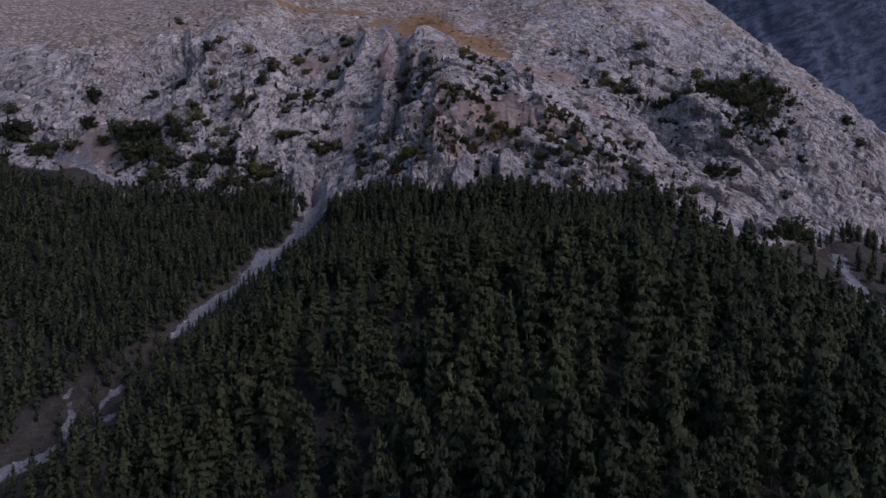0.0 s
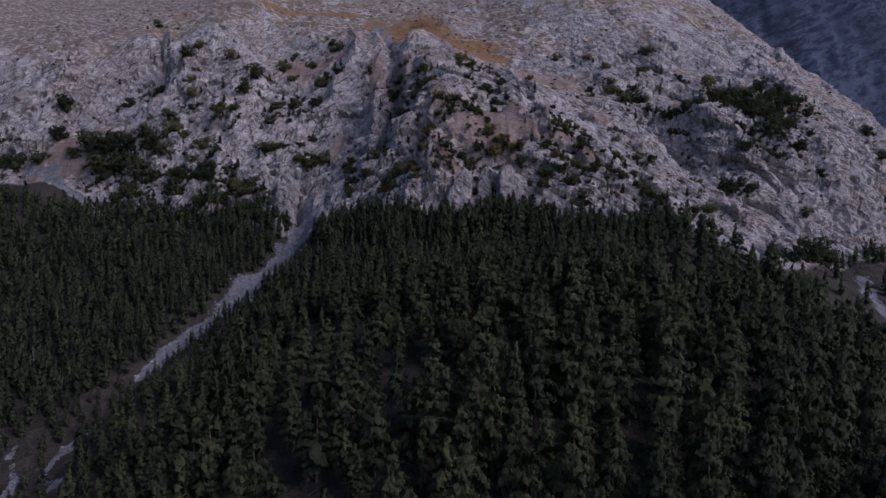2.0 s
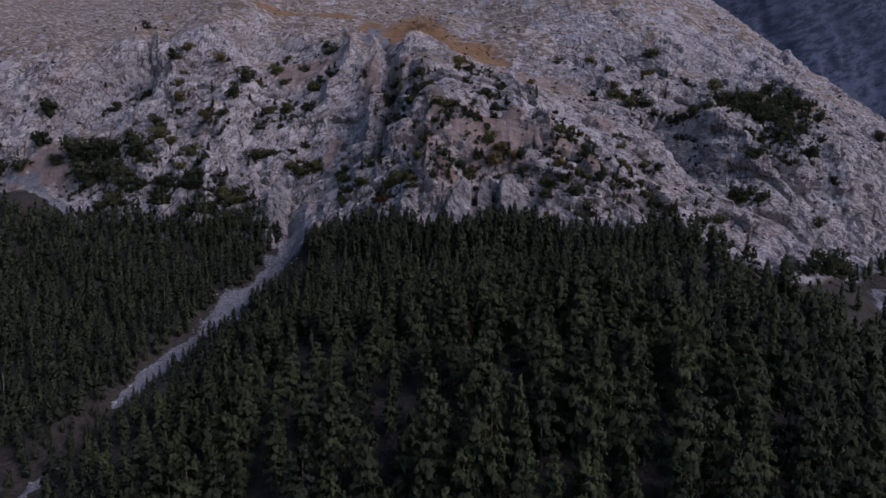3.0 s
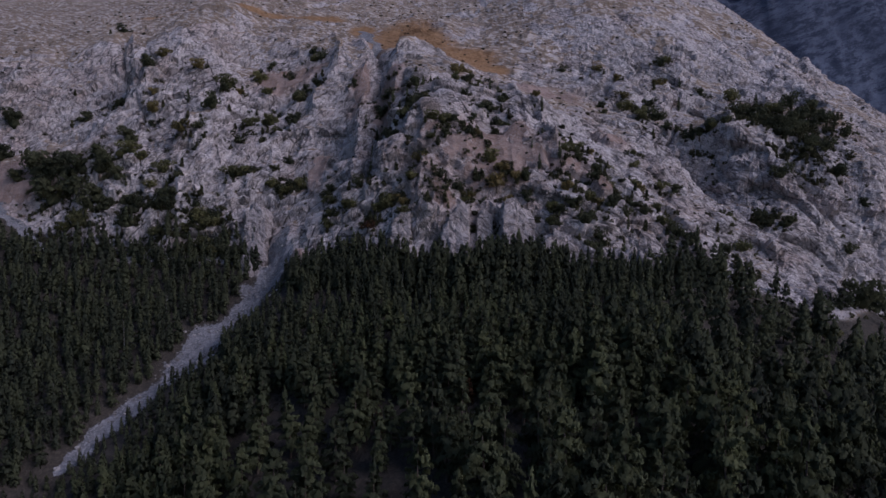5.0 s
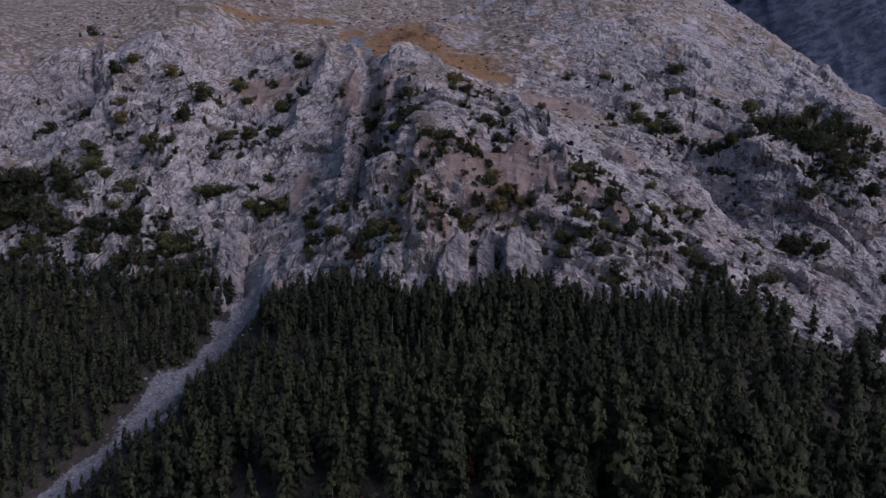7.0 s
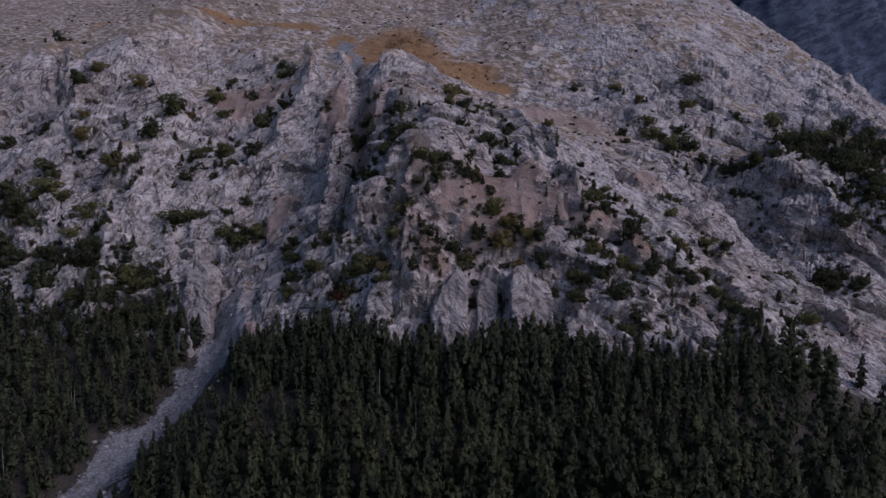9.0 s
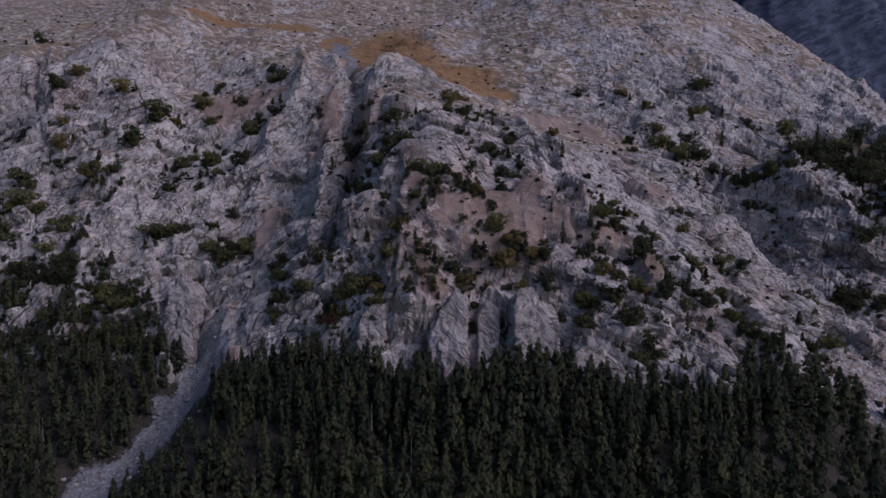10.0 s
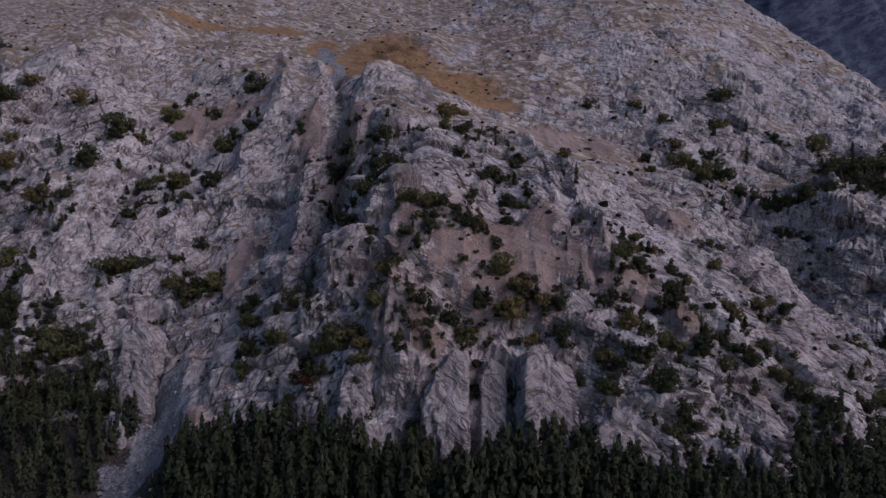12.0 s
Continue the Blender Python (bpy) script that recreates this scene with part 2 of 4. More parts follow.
M_SCRUB = leaf_material("scrub_leaves", (0.038, 0.042, 0.025), (0.11, 0.105, 0.052), True)
M_CUSHION = leaf_material("cushion_leaves", (0.022, 0.024, 0.016), (0.07, 0.06, 0.036), True)
M_RUST = leaf_material("rusty_needles", (0.085, 0.042, 0.024), (0.15, 0.08, 0.04))
M_BARK = bark_material("pine_bark", (0.07, 0.052, 0.042), (0.16, 0.125, 0.10))
M_SNAG = bark_material("bleached_wood", (0.24, 0.225, 0.205), (0.42, 0.40, 0.37))


# ---- noise in arrays ----
def lattice(i, j, k):
    h = (i * 374761393 + j * 668265263 + k * 2147483647 + 1442695041) & 0xFFFFFFFF
    h = ((h ^ (h >> 13)) * 1274126177) & 0xFFFFFFFF
    h = ((h ^ (h >> 16)) * 2246822519) & 0xFFFFFFFF
    return ((h ^ (h >> 15)) & 0xFFFF) / 32767.5 - 1.0


def wave(p):
    """Smooth noise from -1 to 1 at the rows of p."""
    c = np.floor(p)
    f = p - c
    c = c.astype(np.int64)
    f = f * f * f * (f * (f * 6 - 15) + 10)
    total = 0
    for a in (0, 1):
        wa = f[:, 0] if a else 1 - f[:, 0]
        for b in (0, 1):
            wb = f[:, 1] if b else 1 - f[:, 1]
            for d in (0, 1):
                wd = f[:, 2] if d else 1 - f[:, 2]
                total = total + wa * wb * wd * lattice(c[:, 0] + a, c[:, 1] + b, c[:, 2] + d)
    return total


def fractal(p, octaves, gain=0.5):
    return sum(gain ** o * wave(p * 2.03 ** o + 17.3 * o) for o in range(octaves))


def crest(p, octaves, gain=0.5):
    """Noise with sharp crests, about -1 to 1."""
    return sum(gain ** o * (1 - 2.6 * np.abs(wave(p * 2.03 ** o + 9.1 * o))) for o in range(octaves))


def smooth(a, b, v):
    u = np.clip((v - a) / (b - a), 0, 1)
    return u * u * (3 - 2 * u)


# ---- land form ----
# Lines that run along the mountainside, each as x, y, z: valley, foot of the crags, crag top, brow, upper slope, high slope.
VALLEY = [(-500, 130, 10), (-250, 130, -4), (-112, 130, -14), (-60, 130, -12), (0, 130, -1), (50, 130, 5), (100, 130, -3), (160, 130, -22), (250, 130, -34), (500, 130, -40)]
FOOT = [(-500, 430, 112), (-250, 355, 84), (-161, 328, 68), (-115, 310, 58), (-75, 306, 58), (-40, 287, 60), (0, 272, 59), (30, 267, 58), (60, 262, 57), (80, 263, 55), (97, 270, 54), (117, 275, 51), (140, 279, 43), (160, 290, 39), (180, 306, 41), (200, 317, 45), (222, 324, 38), (270, 345, 24), (500, 450, 0)]
CRAG = [(-500, 460, 145), (-250, 372, 108), (-161, 351, 107), (-115, 345, 118), (-75, 331, 95), (-40, 320, 106), (0, 288, 97), (30, 287, 100), (60, 287, 91), (95, 300, 84), (118, 322, 92), (140, 338, 106), (163, 341, 104), (180, 342, 104), (200, 341, 102), (222, 352, 102), (270, 385, 104), (330, 440, 74), (500, 520, 20)]
BROW = [(-500, 540, 220), (-250, 410, 158), (-161, 408, 168), (-125, 415, 186), (-100, 410, 168), (-75, 388, 156), (-40, 361, 139), (0, 340, 137), (30, 350, 136), (52, 362, 138), (70, 385, 146), (95, 386, 144), (140, 390, 145), (180, 398, 144), (220, 427, 160), (262, 437, 141), (320, 480, 92), (500, 620, 40)]
UPPER = [(-500, 700, 300), (-250, 590, 243), (-115, 520, 232), (-40, 475, 203), (30, 470, 200), (95, 490, 232), (160, 500, 232), (215, 522, 227), (270, 535, 180), (330, 580, 115), (500, 800, 60)]
HIGH = [(-500, 1200, 560), (-115, 1100, 540), (100, 1100, 540), (230, 1000, 470), (330, 1000, 260), (500, 1200, 120)]


def curve_at(x, knots):
    """Smooth curve through knots (x, values...) at the places x."""
    k = np.array(knots, float)
    px, pv = k[:, 0], k[:, 1:]
    tangent = np.gradient(pv, px, axis=0)
    i = np.clip(np.searchsorted(px, x) - 1, 0, len(px) - 2)
    h = (px[i + 1] - px[i])[:, None]
    u = np.clip((x - px[i])[:, None] / h, 0, 1)
    return ((2 * u ** 3 - 3 * u ** 2 + 1) * pv[i] + (u ** 3 - 2 * u ** 2 + u) * h * tangent[i]
            + (3 * u ** 2 - 2 * u ** 3) * pv[i + 1] + (u ** 3 - u ** 2) * h * tangent[i + 1])


def base_height(x, y):
    """Height of the bare mountainside, without ribs and gullies."""
    lines = np.stack([curve_at(x, line) for line in (VALLEY, FOOT, CRAG, BROW, UPPER, HIGH)])
    ly, lz = lines[:, :, 0], lines[:, :, 1]
    ly = np.concatenate([ly[:1] - 500, ly, ly[-1:] + 1500])
    lz = np.concatenate([lz[:1] - 110, lz, lz[-1:] + 330])
    d = np.diff(lz, axis=0) / np.diff(ly, axis=0)
    m = np.concatenate([d[:1], 2 * d[:-1] * d[1:] / (d[:-1] + d[1:] + 1e-9), d[-1:]])
    m[1:-1] = np.where(d[:-1] * d[1:] > 0, m[1:-1], 0)
    z = np.zeros_like(x)
    for i in range(len(ly) - 1):
        h = ly[i + 1] - ly[i]
        u = (y - ly[i]) / h
        s = np.clip(u, 0, 1)
        v = ((2 * s ** 3 - 3 * s ** 2 + 1) * lz[i] + (s ** 3 - 2 * s ** 2 + s) * h * m[i]
             + (3 * s ** 2 - 2 * s ** 3) * lz[i + 1] + (s ** 3 - s ** 2) * h * m[i + 1])
        inside = (u >= 0 if i else u > -1e9) & (u < 1 if i < len(ly) - 2 else u < 1e9)
        z = np.where(inside, v, z)
    return z


def along(x, y, path):
    """Distance in plan to a line of (x, y), how far along it (0 to 1) the nearest place is, and on which side."""
    best, where, side = np.full(x.shape, 1e9), np.zeros(x.shape), np.zeros(x.shape)
    n = len(path) - 1
    for i in range(n):
        (ax, ay), (bx, by) = path[i][:2], path[i + 1][:2]
        dx, dy = bx - ax, by - ay
        u = np.clip(((x - ax) * dx + (y - ay) * dy) / (dx * dx + dy * dy), 0, 1)
        d = np.hypot(x - ax - u * dx, y - ay - u * dy)
        closer = d < best
        where = np.where(closer, (i + u) / n, where)
        side = np.where(closer, (x - ax) * dy - (y - ay) * dx, side)
        best = np.minimum(best, d)
    return best, where, side


# Ribs stand out of the face, steeper on one side: height, half width on the left and right of the line going up, line.
LEFT_RIBS = [
    (9, 14, 4, [(-86, 328), (-89, 333), (-94, 337), (-98, 343), (-98, 351), (-96, 357)]),
    (9, 9, 7, [(-150, 349), (-150, 359), (-143, 362), (-135, 369), (-129, 375), (-126, 382)]),
    (6, 8, 6, [(-100, 323), (-107, 329), (-113, 336), (-104, 342)]),
    (6, 8, 8, [(-136, 327), (-136, 334), (-129, 336)]),
    (6, 12, 8, [(-114, 371), (-111, 393), (-110, 417), (-121, 438)]),
    (9, 7, 5, [(-56, 358), (-54, 365), (-46, 371), (-46, 390), (-54, 413)]),
    (6, 5, 6, [(-34, 361), (-31, 372), (-39, 411)]),
    (6, 5, 2.5, [(-71, 313), (-75, 320), (-77, 328)]),
    (4, 4, 4, [(-70, 335), (-72, 344), (-69, 350)]),
    (8, 8, 3, [(-150, 384), (-160, 402), (-167, 418)]),
]
MIDDLE_RIBS = [
    (10, 6, 3.5, [(-32, 309), (-30, 316), (-31, 331), (-32, 341), (-31, 349)]),
    (6, 4, 4, [(-24, 299), (-17, 299), (-11, 303), (-7, 309)]),
    (4, 4, 4, [(-21, 292), (-13, 290), (-6, 290)]),
    (6, 3, 14, [(-4, 298), (-3, 307), (-1, 320), (5, 330)]),
    (7, 3.5, 14, [(-20, 351), (-21, 363), (-17, 372), (-6, 388)]),
    (6, 9, 3.5, [(43, 287), (42, 299), (39, 309), (38, 329), (35, 342)]),
    (5, 4, 4, [(50, 293), (48, 301), (45, 310), (45, 328)]),
    (4, 5, 6, [(21, 312), (20, 319), (26, 343)]),
]
RIGHT_RIBS = [
    (3, 4, 7, [(96, 287), (83, 288), (72, 290), (64, 295), (55, 303)]),
    (3, 4, 6, [(86, 276), (77, 278), (63, 279), (54, 279)]),
    (4, 6, 6, [(224, 438), (212, 453), (199, 459), (184, 461)]),
    (5, 8, 10, [(203, 380), (201, 403), (187, 407)]),
    (12, 3, 9, [(160, 322), (153, 327), (147, 335), (140, 337), (136, 346)]),
    (5, 3, 10, [(136, 346), (128, 351), (118, 357)]),
]
# Gullies cut into it, sharp at the bottom: depth, half width, line.
GULLIES = [
    (9, 3.5, [(-151, 371), (-164, 398), (-171, 417)]),
    (8, 3.5, [(-21, 338), (-24, 358), (-25, 371), (-32, 409)]),
    (8, 4, [(-26, 297), (-24, 305), (-24, 319), (-23, 331), (-21, 338)]),
    (4, 2, [(44, 291), (42, 302), (41, 312)]),
    (7, 2.2, [(-66, 311), (-69, 319), (-72, 328)]),
    (5, 5, [(-7, 300), (-13, 295), (-20, 295)]),
    (4, 5, [(166, 390), (137, 406), (122, 425), (111, 446)]),
    (4, 5, [(194, 377), (194, 414), (188, 433), (180, 453)]),
    (4, 4, [(-87, 332), (-91, 338), (-91, 348), (-88, 356)]),
    (3, 3, [(-60, 336), (-63, 344), (-63, 351)]),
    (4, 3, [(14, 278), (14, 283), (16, 286)]),
    (4, 3, [(2, 278), (1, 281), (3, 283)]),
    (4, 4, [(-110, 325), (-117, 332), (-118, 341), (-115, 350)]),
    (4, 5, [(70, 276), (58, 278), (50, 283), (41, 286)]),
]
# Beds of the dry stream and of the wash, rounded: depth, half width, line.
CHANNELS = [
    (3, 8, [(-62, 306), (-66, 288), (-83, 254), (-99, 205), (-110, 160), (-130, 110)]),
    (4, 14, [(191, 330), (188, 291), (194, 250), (210, 150)]),
]
# Hollows and swells: x, y, radius, height.
SWELLS = [(-48, 338, 22, -20), (-30, 324, 9, -5), (-72, 373, 16, -8), (-124, 356, 14, -12), (-176, 382, 20, -20), (-202, 374, 12, -10), (-100, 402, 14, -8), (8, 420, 30, -4), (-6, 462, 26, 7), (-8, 340, 10, 5),
          (38, 297, 12, -7), (22, 308, 10, -6), (60, 372, 22, -4), (112, 440, 30, 6), (222, 400, 18, -6), (17, 284, 12, -12), (32, 285, 8, -7), (117, 338, 13, -5), (196, 332, 8, 10),
          (134, 325, 9, -14), (122, 338, 10, -15), (108, 348, 8, -5), (126, 306, 14, -7), (166, 331, 9, -14), (14, 280, 10, -10), (24, 280, 5, -9), (39, 278, 6, -8), (15, 274, 4, -6), (23, 274, 4, -6), (16, 270, 13, -3), (-1, 276, 5, -5), (107, 348, 10, -9), (117, 369, 12, -9), (134, 376, 13, -8), (140, 416, 16, 5), (-90, 240, 30, 5), (20, 205, 62, 5), (-198, 330, 18, 8), (-178, 416, 14, 7), (-28, 384, 20, 7), (36, 392, 25, -6), (178, 286, 18, 6), (-30, 309, 9, -7), (42, 303, 9, 4), (68, 354, 7, 3), (84, 352, 9, -5)]


def height(x, y):
    """Height of the ground with its ribs, gullies and hollows, before fine relief."""
    z = base_height(x, y)
    for h, wl, wr, path in LEFT_RIBS + MIDDLE_RIBS + RIGHT_RIBS:
        d, u, side = along(x, y, path)
        w = np.where(side < 0, wl, wr)
        z += 1.15 * h * np.exp(-1.1 * np.sqrt((d / w) ** 2 + 0.004)) * (0.8 + 0.2 * np.sin(9 * u + h))
    for h, w, path in GULLIES:
        d, u, _ = along(x, y, path)
        z -= 1.3 * h * np.exp(-1.1 * np.sqrt((d / w) ** 2 + 0.004))
    for h, w, path in CHANNELS:
        d, u, _ = along(x, y, path)
        z -= 1.5 * h * np.exp(-(d / w) ** 2)
    for cx, cy, r, h in SWELLS:
        z += h * np.exp(-((x - cx) ** 2 + (y - cy) ** 2) / r ** 2)
    return z


def blocks(p):
    """Broken rock: cells that stand out by different amounts, each with a tilted face, and grooves between."""
    cell = np.floor(p)
    first, second, own = np.full(len(p), 9.0), np.full(len(p), 9.0), np.zeros(len(p))
    for i in (-1, 0, 1):
        for j in (-1, 0, 1):
            for k in (-1, 0, 1):
                c = (cell + (i, j, k)).astype(np.int64)
                r = [lattice(c[:, 0] + a, c[:, 1] + 3 * a, c[:, 2] + 7 * a) for a in (0, 50, 90, 130, 170, 210)]
                d = p - c - 0.5 - 0.42 * np.stack(r[:3], 1)
                far = (d * d).sum(1)
                face = 0.5 * r[3] + 1.1 * (d[:, 0] * r[4] + d[:, 2] * r[5])
                nearer = far < first
                second = np.where(nearer, first, np.minimum(second, far))
                own = np.where(nearer, face, own)
                first = np.where(nearer, far, first)
    return own - 0.5 * np.exp(-(np.sqrt(second) - np.sqrt(first)) / 0.07)


STREAM = [(-62, 311, 2.8), (-63, 299, 4.8), (-66, 287, 6.6), (-74, 273, 7.0), (-82, 254, 6.8), (-87, 239, 5.4), (-93, 229, 4.4), (-99, 220, 1.2)]
LOWER_BAR = [(-115, 190, 0.6), (-113, 181, 1.4), (-112, 173, 1.5), (-114, 162, 1.6), (-117, 150, 1.2)]
SIDE_BAR = [(-100, 199, 0.9), (-104, 189, 0.8), (-102, 179, 1.6), (-103, 171, 1.6), (-110, 162, 1.4)]
END_BAR = [(-109, 166, 0.6), (-113, 155, 2.6), (-116, 140, 1.5)]
RIGHT_WASH = [(193, 306, 2.2), (188, 292, 4.6), (191, 267, 5.0), (200, 235, 6.0), (212, 190, 7.0)]
LEFT_SCREE = [(-214, 352, 1.8), (-198, 346, 2.2), (-186, 336, 2.2), (-166, 324, 1.6), (-158, 320, 1.0)]
UPPER_SCREE = [(-42, 444, 2.5), (-38, 430, 4.2), (-31, 404, 2.4)]


def gravel_field(x, y):
    """About 1 in the middle of the dry stream and the screes, 0 at their edges, negative outside."""
    field = np.full(x.shape, -3.0)
    x = x + 4.5 * fractal(np.stack([x / 11, y / 11, 0 * x + 3], 1), 3)
    for path in (STREAM, LOWER_BAR, SIDE_BAR, END_BAR, RIGHT_WASH, LEFT_SCREE, UPPER_SCREE):
        d, u, _ = along(x, y, path)
        w = np.interp(u * (len(path) - 1), range(len(path)), [p[2] for p in path])
        field = np.maximum(field, 1 - d / w)
    return np.clip(field, -3, 1)


# Patches of tawny grass, and of bare reddish soil: x, y, radius along x, along y.
GRASS = [(-12, 426, 25, 30), (14, 411, 22, 17), (-30, 411, 5, 9), (-72, 466, 18, 7), (-42, 446, 8, 10), (-115, 466, 30, 8), (-160, 498, 40, 10), (30, 398, 12, 6)]
SOIL = [(22, 297, 24, 10), (47, 291, 7, 4), (-73, 381, 13, 5), (-50, 334, 3.5, 8), (57, 373, 17, 7), (-33, 359, 4, 10), (-52, 298, 3, 3), (79, 330, 7, 4), (4, 286, 8, 3), (32, 290, 9, 3), (62, 287, 3, 3), (-20, 350, 5, 12), (-190, 350, 22, 8)]


def patches(x, y, spots):
    field = np.full(x.shape, -1.5)
    for cx, cy, rx, ry in spots:
        field = np.maximum(field, 1 - np.hypot((x - cx) / rx, (y - cy) / ry))
    return field


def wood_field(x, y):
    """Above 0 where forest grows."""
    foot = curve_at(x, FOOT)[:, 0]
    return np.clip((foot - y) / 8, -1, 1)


def steps(start, *runs):
    """Coordinates that go on from start in runs of (end, first step, last step)."""
    values = [start]
    for end, a, b in runs:
        first = values[-1]
        while values[-1] < end:
            values.append(values[-1] + a + (b - a) * (values[-1] - first) / (end - first))
    return np.array(values)


def ground_mesh():
    xs = steps(-3200, (-900, 300, 60), (-235, 60, 1.2), (-190, 1.0, 0.85), (185, 0.75, 0.75), (235, 0.85, 1.0), (330, 1.0, 6), (900, 6, 60), (3200, 60, 300))
    ys = steps(-1500, (-200, 200, 30), (60, 30, 4), (150, 3, 2), (254, 2, 1.6), (262, 1.2, 0.5), (356, 0.48, 0.5), (440, 0.55, 1.1), (540, 1.4, 3.0), (1100, 3, 30), (3800, 40, 300))
    gx, gy = np.meshgrid(xs, ys)
    shape = gx.shape
    x, y = gx.ravel(), gy.ravel()
    z = height(x, y)
    # outside the modelled hillside the land runs on gently
    far = smooth(450, 1100, np.abs(x)) * (1 - smooth(1000, 2500, y))
    z = z + far * 12 * fractal(np.stack([x, y, 0 * x], 1) / 260, 3)
    p = np.stack([x, y, z], 1)
    gz = z.reshape(shape)
    sx, sy = np.gradient(gz, xs, axis=1).ravel(), np.gradient(gz, ys, axis=0).ravel()
    normal = np.stack([-sx, -sy, np.ones_like(sx)], 1)
    normal /= np.linalg.norm(normal, axis=1, keepdims=True)
    foot, brow = curve_at(x, FOOT)[:, 0], curve_at(x, BROW)[:, 0]
    steep = smooth(0.45, 1.0, np.hypot(sx, sy))
    gravel, grass, wood = gravel_field(x, y), patches(x, y, GRASS), wood_field(x, y)
    face = smooth(-6, 8, y - foot) * (1 - 0.72 * smooth(-8, 60, y - brow))
    big = fractal(p / 46, 4)
    soil = patches(x, y, SOIL) + 0.45 * fractal(p / 7, 3)
    # the last term browns the upper west slope, partly to paint in its shade
    rock = -0.42 + 0.9 * face + 0.5 * steep + 0.75 * big + smooth(-10, 40, y - brow) * (0.18 + 1.25 * fractal(p / 13 + 8, 4, 0.65)) - 2.3 * smooth(-0.4, 0.6, soil) - 0.1 * smooth(60, 120, x) * smooth(0, 40, y - brow) - 1.0 * smooth(-40, -120, x) * smooth(-20, 40, y - brow)
    calm = (1 - 0.8 * smooth(-0.3, 0.3, grass)) * (1 - smooth(-1.0, -0.1, gravel)) * (1 - 0.85 * smooth(-0.4, 0.5, wood))
    # beds that dip to the right, and joints across them
    dip = 0.5 * np.tanh((x - 10) / 60)
    bed = z * np.cos(dip) + x * np.sin(dip) + 0.35 * y + 3.0 * fractal(p / 30, 3)
    cross = x * np.cos(dip) - z * np.sin(dip) * 0.6 + 2.5 * fractal(p / 22 + 40, 3)

    bedded = np.stack([cross, 0.8 * y, 1.5 * bed], 1)

    def slabs(v, period, seed):
        """Slabs that overlap: each rises slowly and breaks off sharply, stronger here and weaker there."""
        u = v / period + 0.8 * wave(p / (period * 2.6) + seed) + 0.3 * wave(p / (0.6 * period) + seed)
        f = u - np.floor(u)
        return np.minimum(f / 0.9, (1 - f) / 0.1) * smooth(-0.45, 0.35, wave(p / (period * 1.7) + 2 * seed))

    amount = face * calm * smooth(-0.2, 0.7, rock)
    relief = 0.6 * crest(p / np.array([24.0, 28, 22]), 2) + 0.25 * crest(bedded / 8, 2) + 0.12 * fractal(p / 1.6, 2) - 1.6
    relief += 2.0 * slabs(bed, 8.5, 3) + 0.6 * slabs(bed, 3.2, 11) + 1.4 * slabs(cross, 9.5, 23) + 0.35 * slabs(cross, 3.7, 37)
    some = amount > 0.02
    relief[some] += 3.0 * blocks(bedded[some] / 17 + 90) + 1.1 * blocks(bedded[some] / 6.5 + 30) + 0.35 * blocks(bedded[some] / 2.5 + 60)
    roll = 1.0 * crest(p / 26, 3) + 0.35 * crest(p / 5, 2)
    p = p + normal * (relief * amount + roll * (1 - amount) * (0.3 + 0.7 * calm))[:, None]
    p[:, 2] += 0.25 * smooth(-0.2, 0.3, gravel) * fractal(p / 2.5, 3)
    # soil gathers where the broken face lies back
    q = p.reshape(*shape, 3)
    up = np.cross(np.gradient(q, axis=1), np.gradient(q, axis=0))
    up = (up[..., 2] / (np.linalg.norm(up, axis=2) + 1e-9)).ravel()
    rock = rock + 0.25 - 1.25 * smooth(0.55, 0.88, up) * smooth(0, 12, y - foot)
    rows, cols = shape
    i = np.arange((rows - 1) * (cols - 1))
    a = i // (cols - 1) * cols + i % (cols - 1)
    quads = np.stack([a, a + 1, a + 1 + cols, a + cols], 1)
    return p, quads, dict(rock=rock, grass=grass, wood=wood, gravel=gravel, soil=soil)


def array_mesh(name, p, faces, material, fields=None, shade=True, normals=None):
    """A mesh from arrays of places and of faces with equal corners, with normals of its own where given."""
    me = bpy.data.meshes.new(name)
    n, k = faces.shape
    me.vertices.add(len(p))
    me.vertices.foreach_set("co", np.ascontiguousarray(p, np.float32).ravel())
    me.loops.add(n * k)
    me.loops.foreach_set("vertex_index", np.ascontiguousarray(faces, np.int32).ravel())
    me.polygons.add(n)
    me.polygons.foreach_set("loop_start", np.arange(0, n * k, k, dtype=np.int32))
    me.polygons.foreach_set("use_smooth", np.full(n, shade))
    for key, values in (fields or {}).items():
        me.attributes.new(key, "FLOAT", "POINT").data.foreach_set("value", np.ascontiguousarray(values, np.float32))
    if normals is not None:
        me.attributes.new("custom_normal", "FLOAT_VECTOR", "POINT").data.foreach_set("vector", np.ascontiguousarray(normals, np.float32).ravel())
    me.materials.append(material)
    me.update(calc_edges=True)
    return me


land, quads, fields = ground_mesh()
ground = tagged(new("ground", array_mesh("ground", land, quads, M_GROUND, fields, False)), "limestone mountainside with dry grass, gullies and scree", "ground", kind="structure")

from mathutils.bvhtree import BVHTree
near = np.where((np.abs(land[quads[:, 0], 0]) < 330) & (land[quads[:, 0], 1] > 20) & (land[quads[:, 0], 1] < 760))[0]
surface = BVHTree.FromPolygons(land.tolist(), quads[near].tolist())


def on_ground(x, y):
    """The place on the ground at x, y."""
    place = surface.ray_cast(Vector((x, y, 900)), Vector((0, 0, -1)))[0]
    return place or Vector((x, y, float(height(np.array([x]), np.array([y]))[0])))


def part(name, mesh, parent, label=""):
    ob = new(name, mesh)
    ob.parent = parent
    return tagged(ob, label) if label else ob


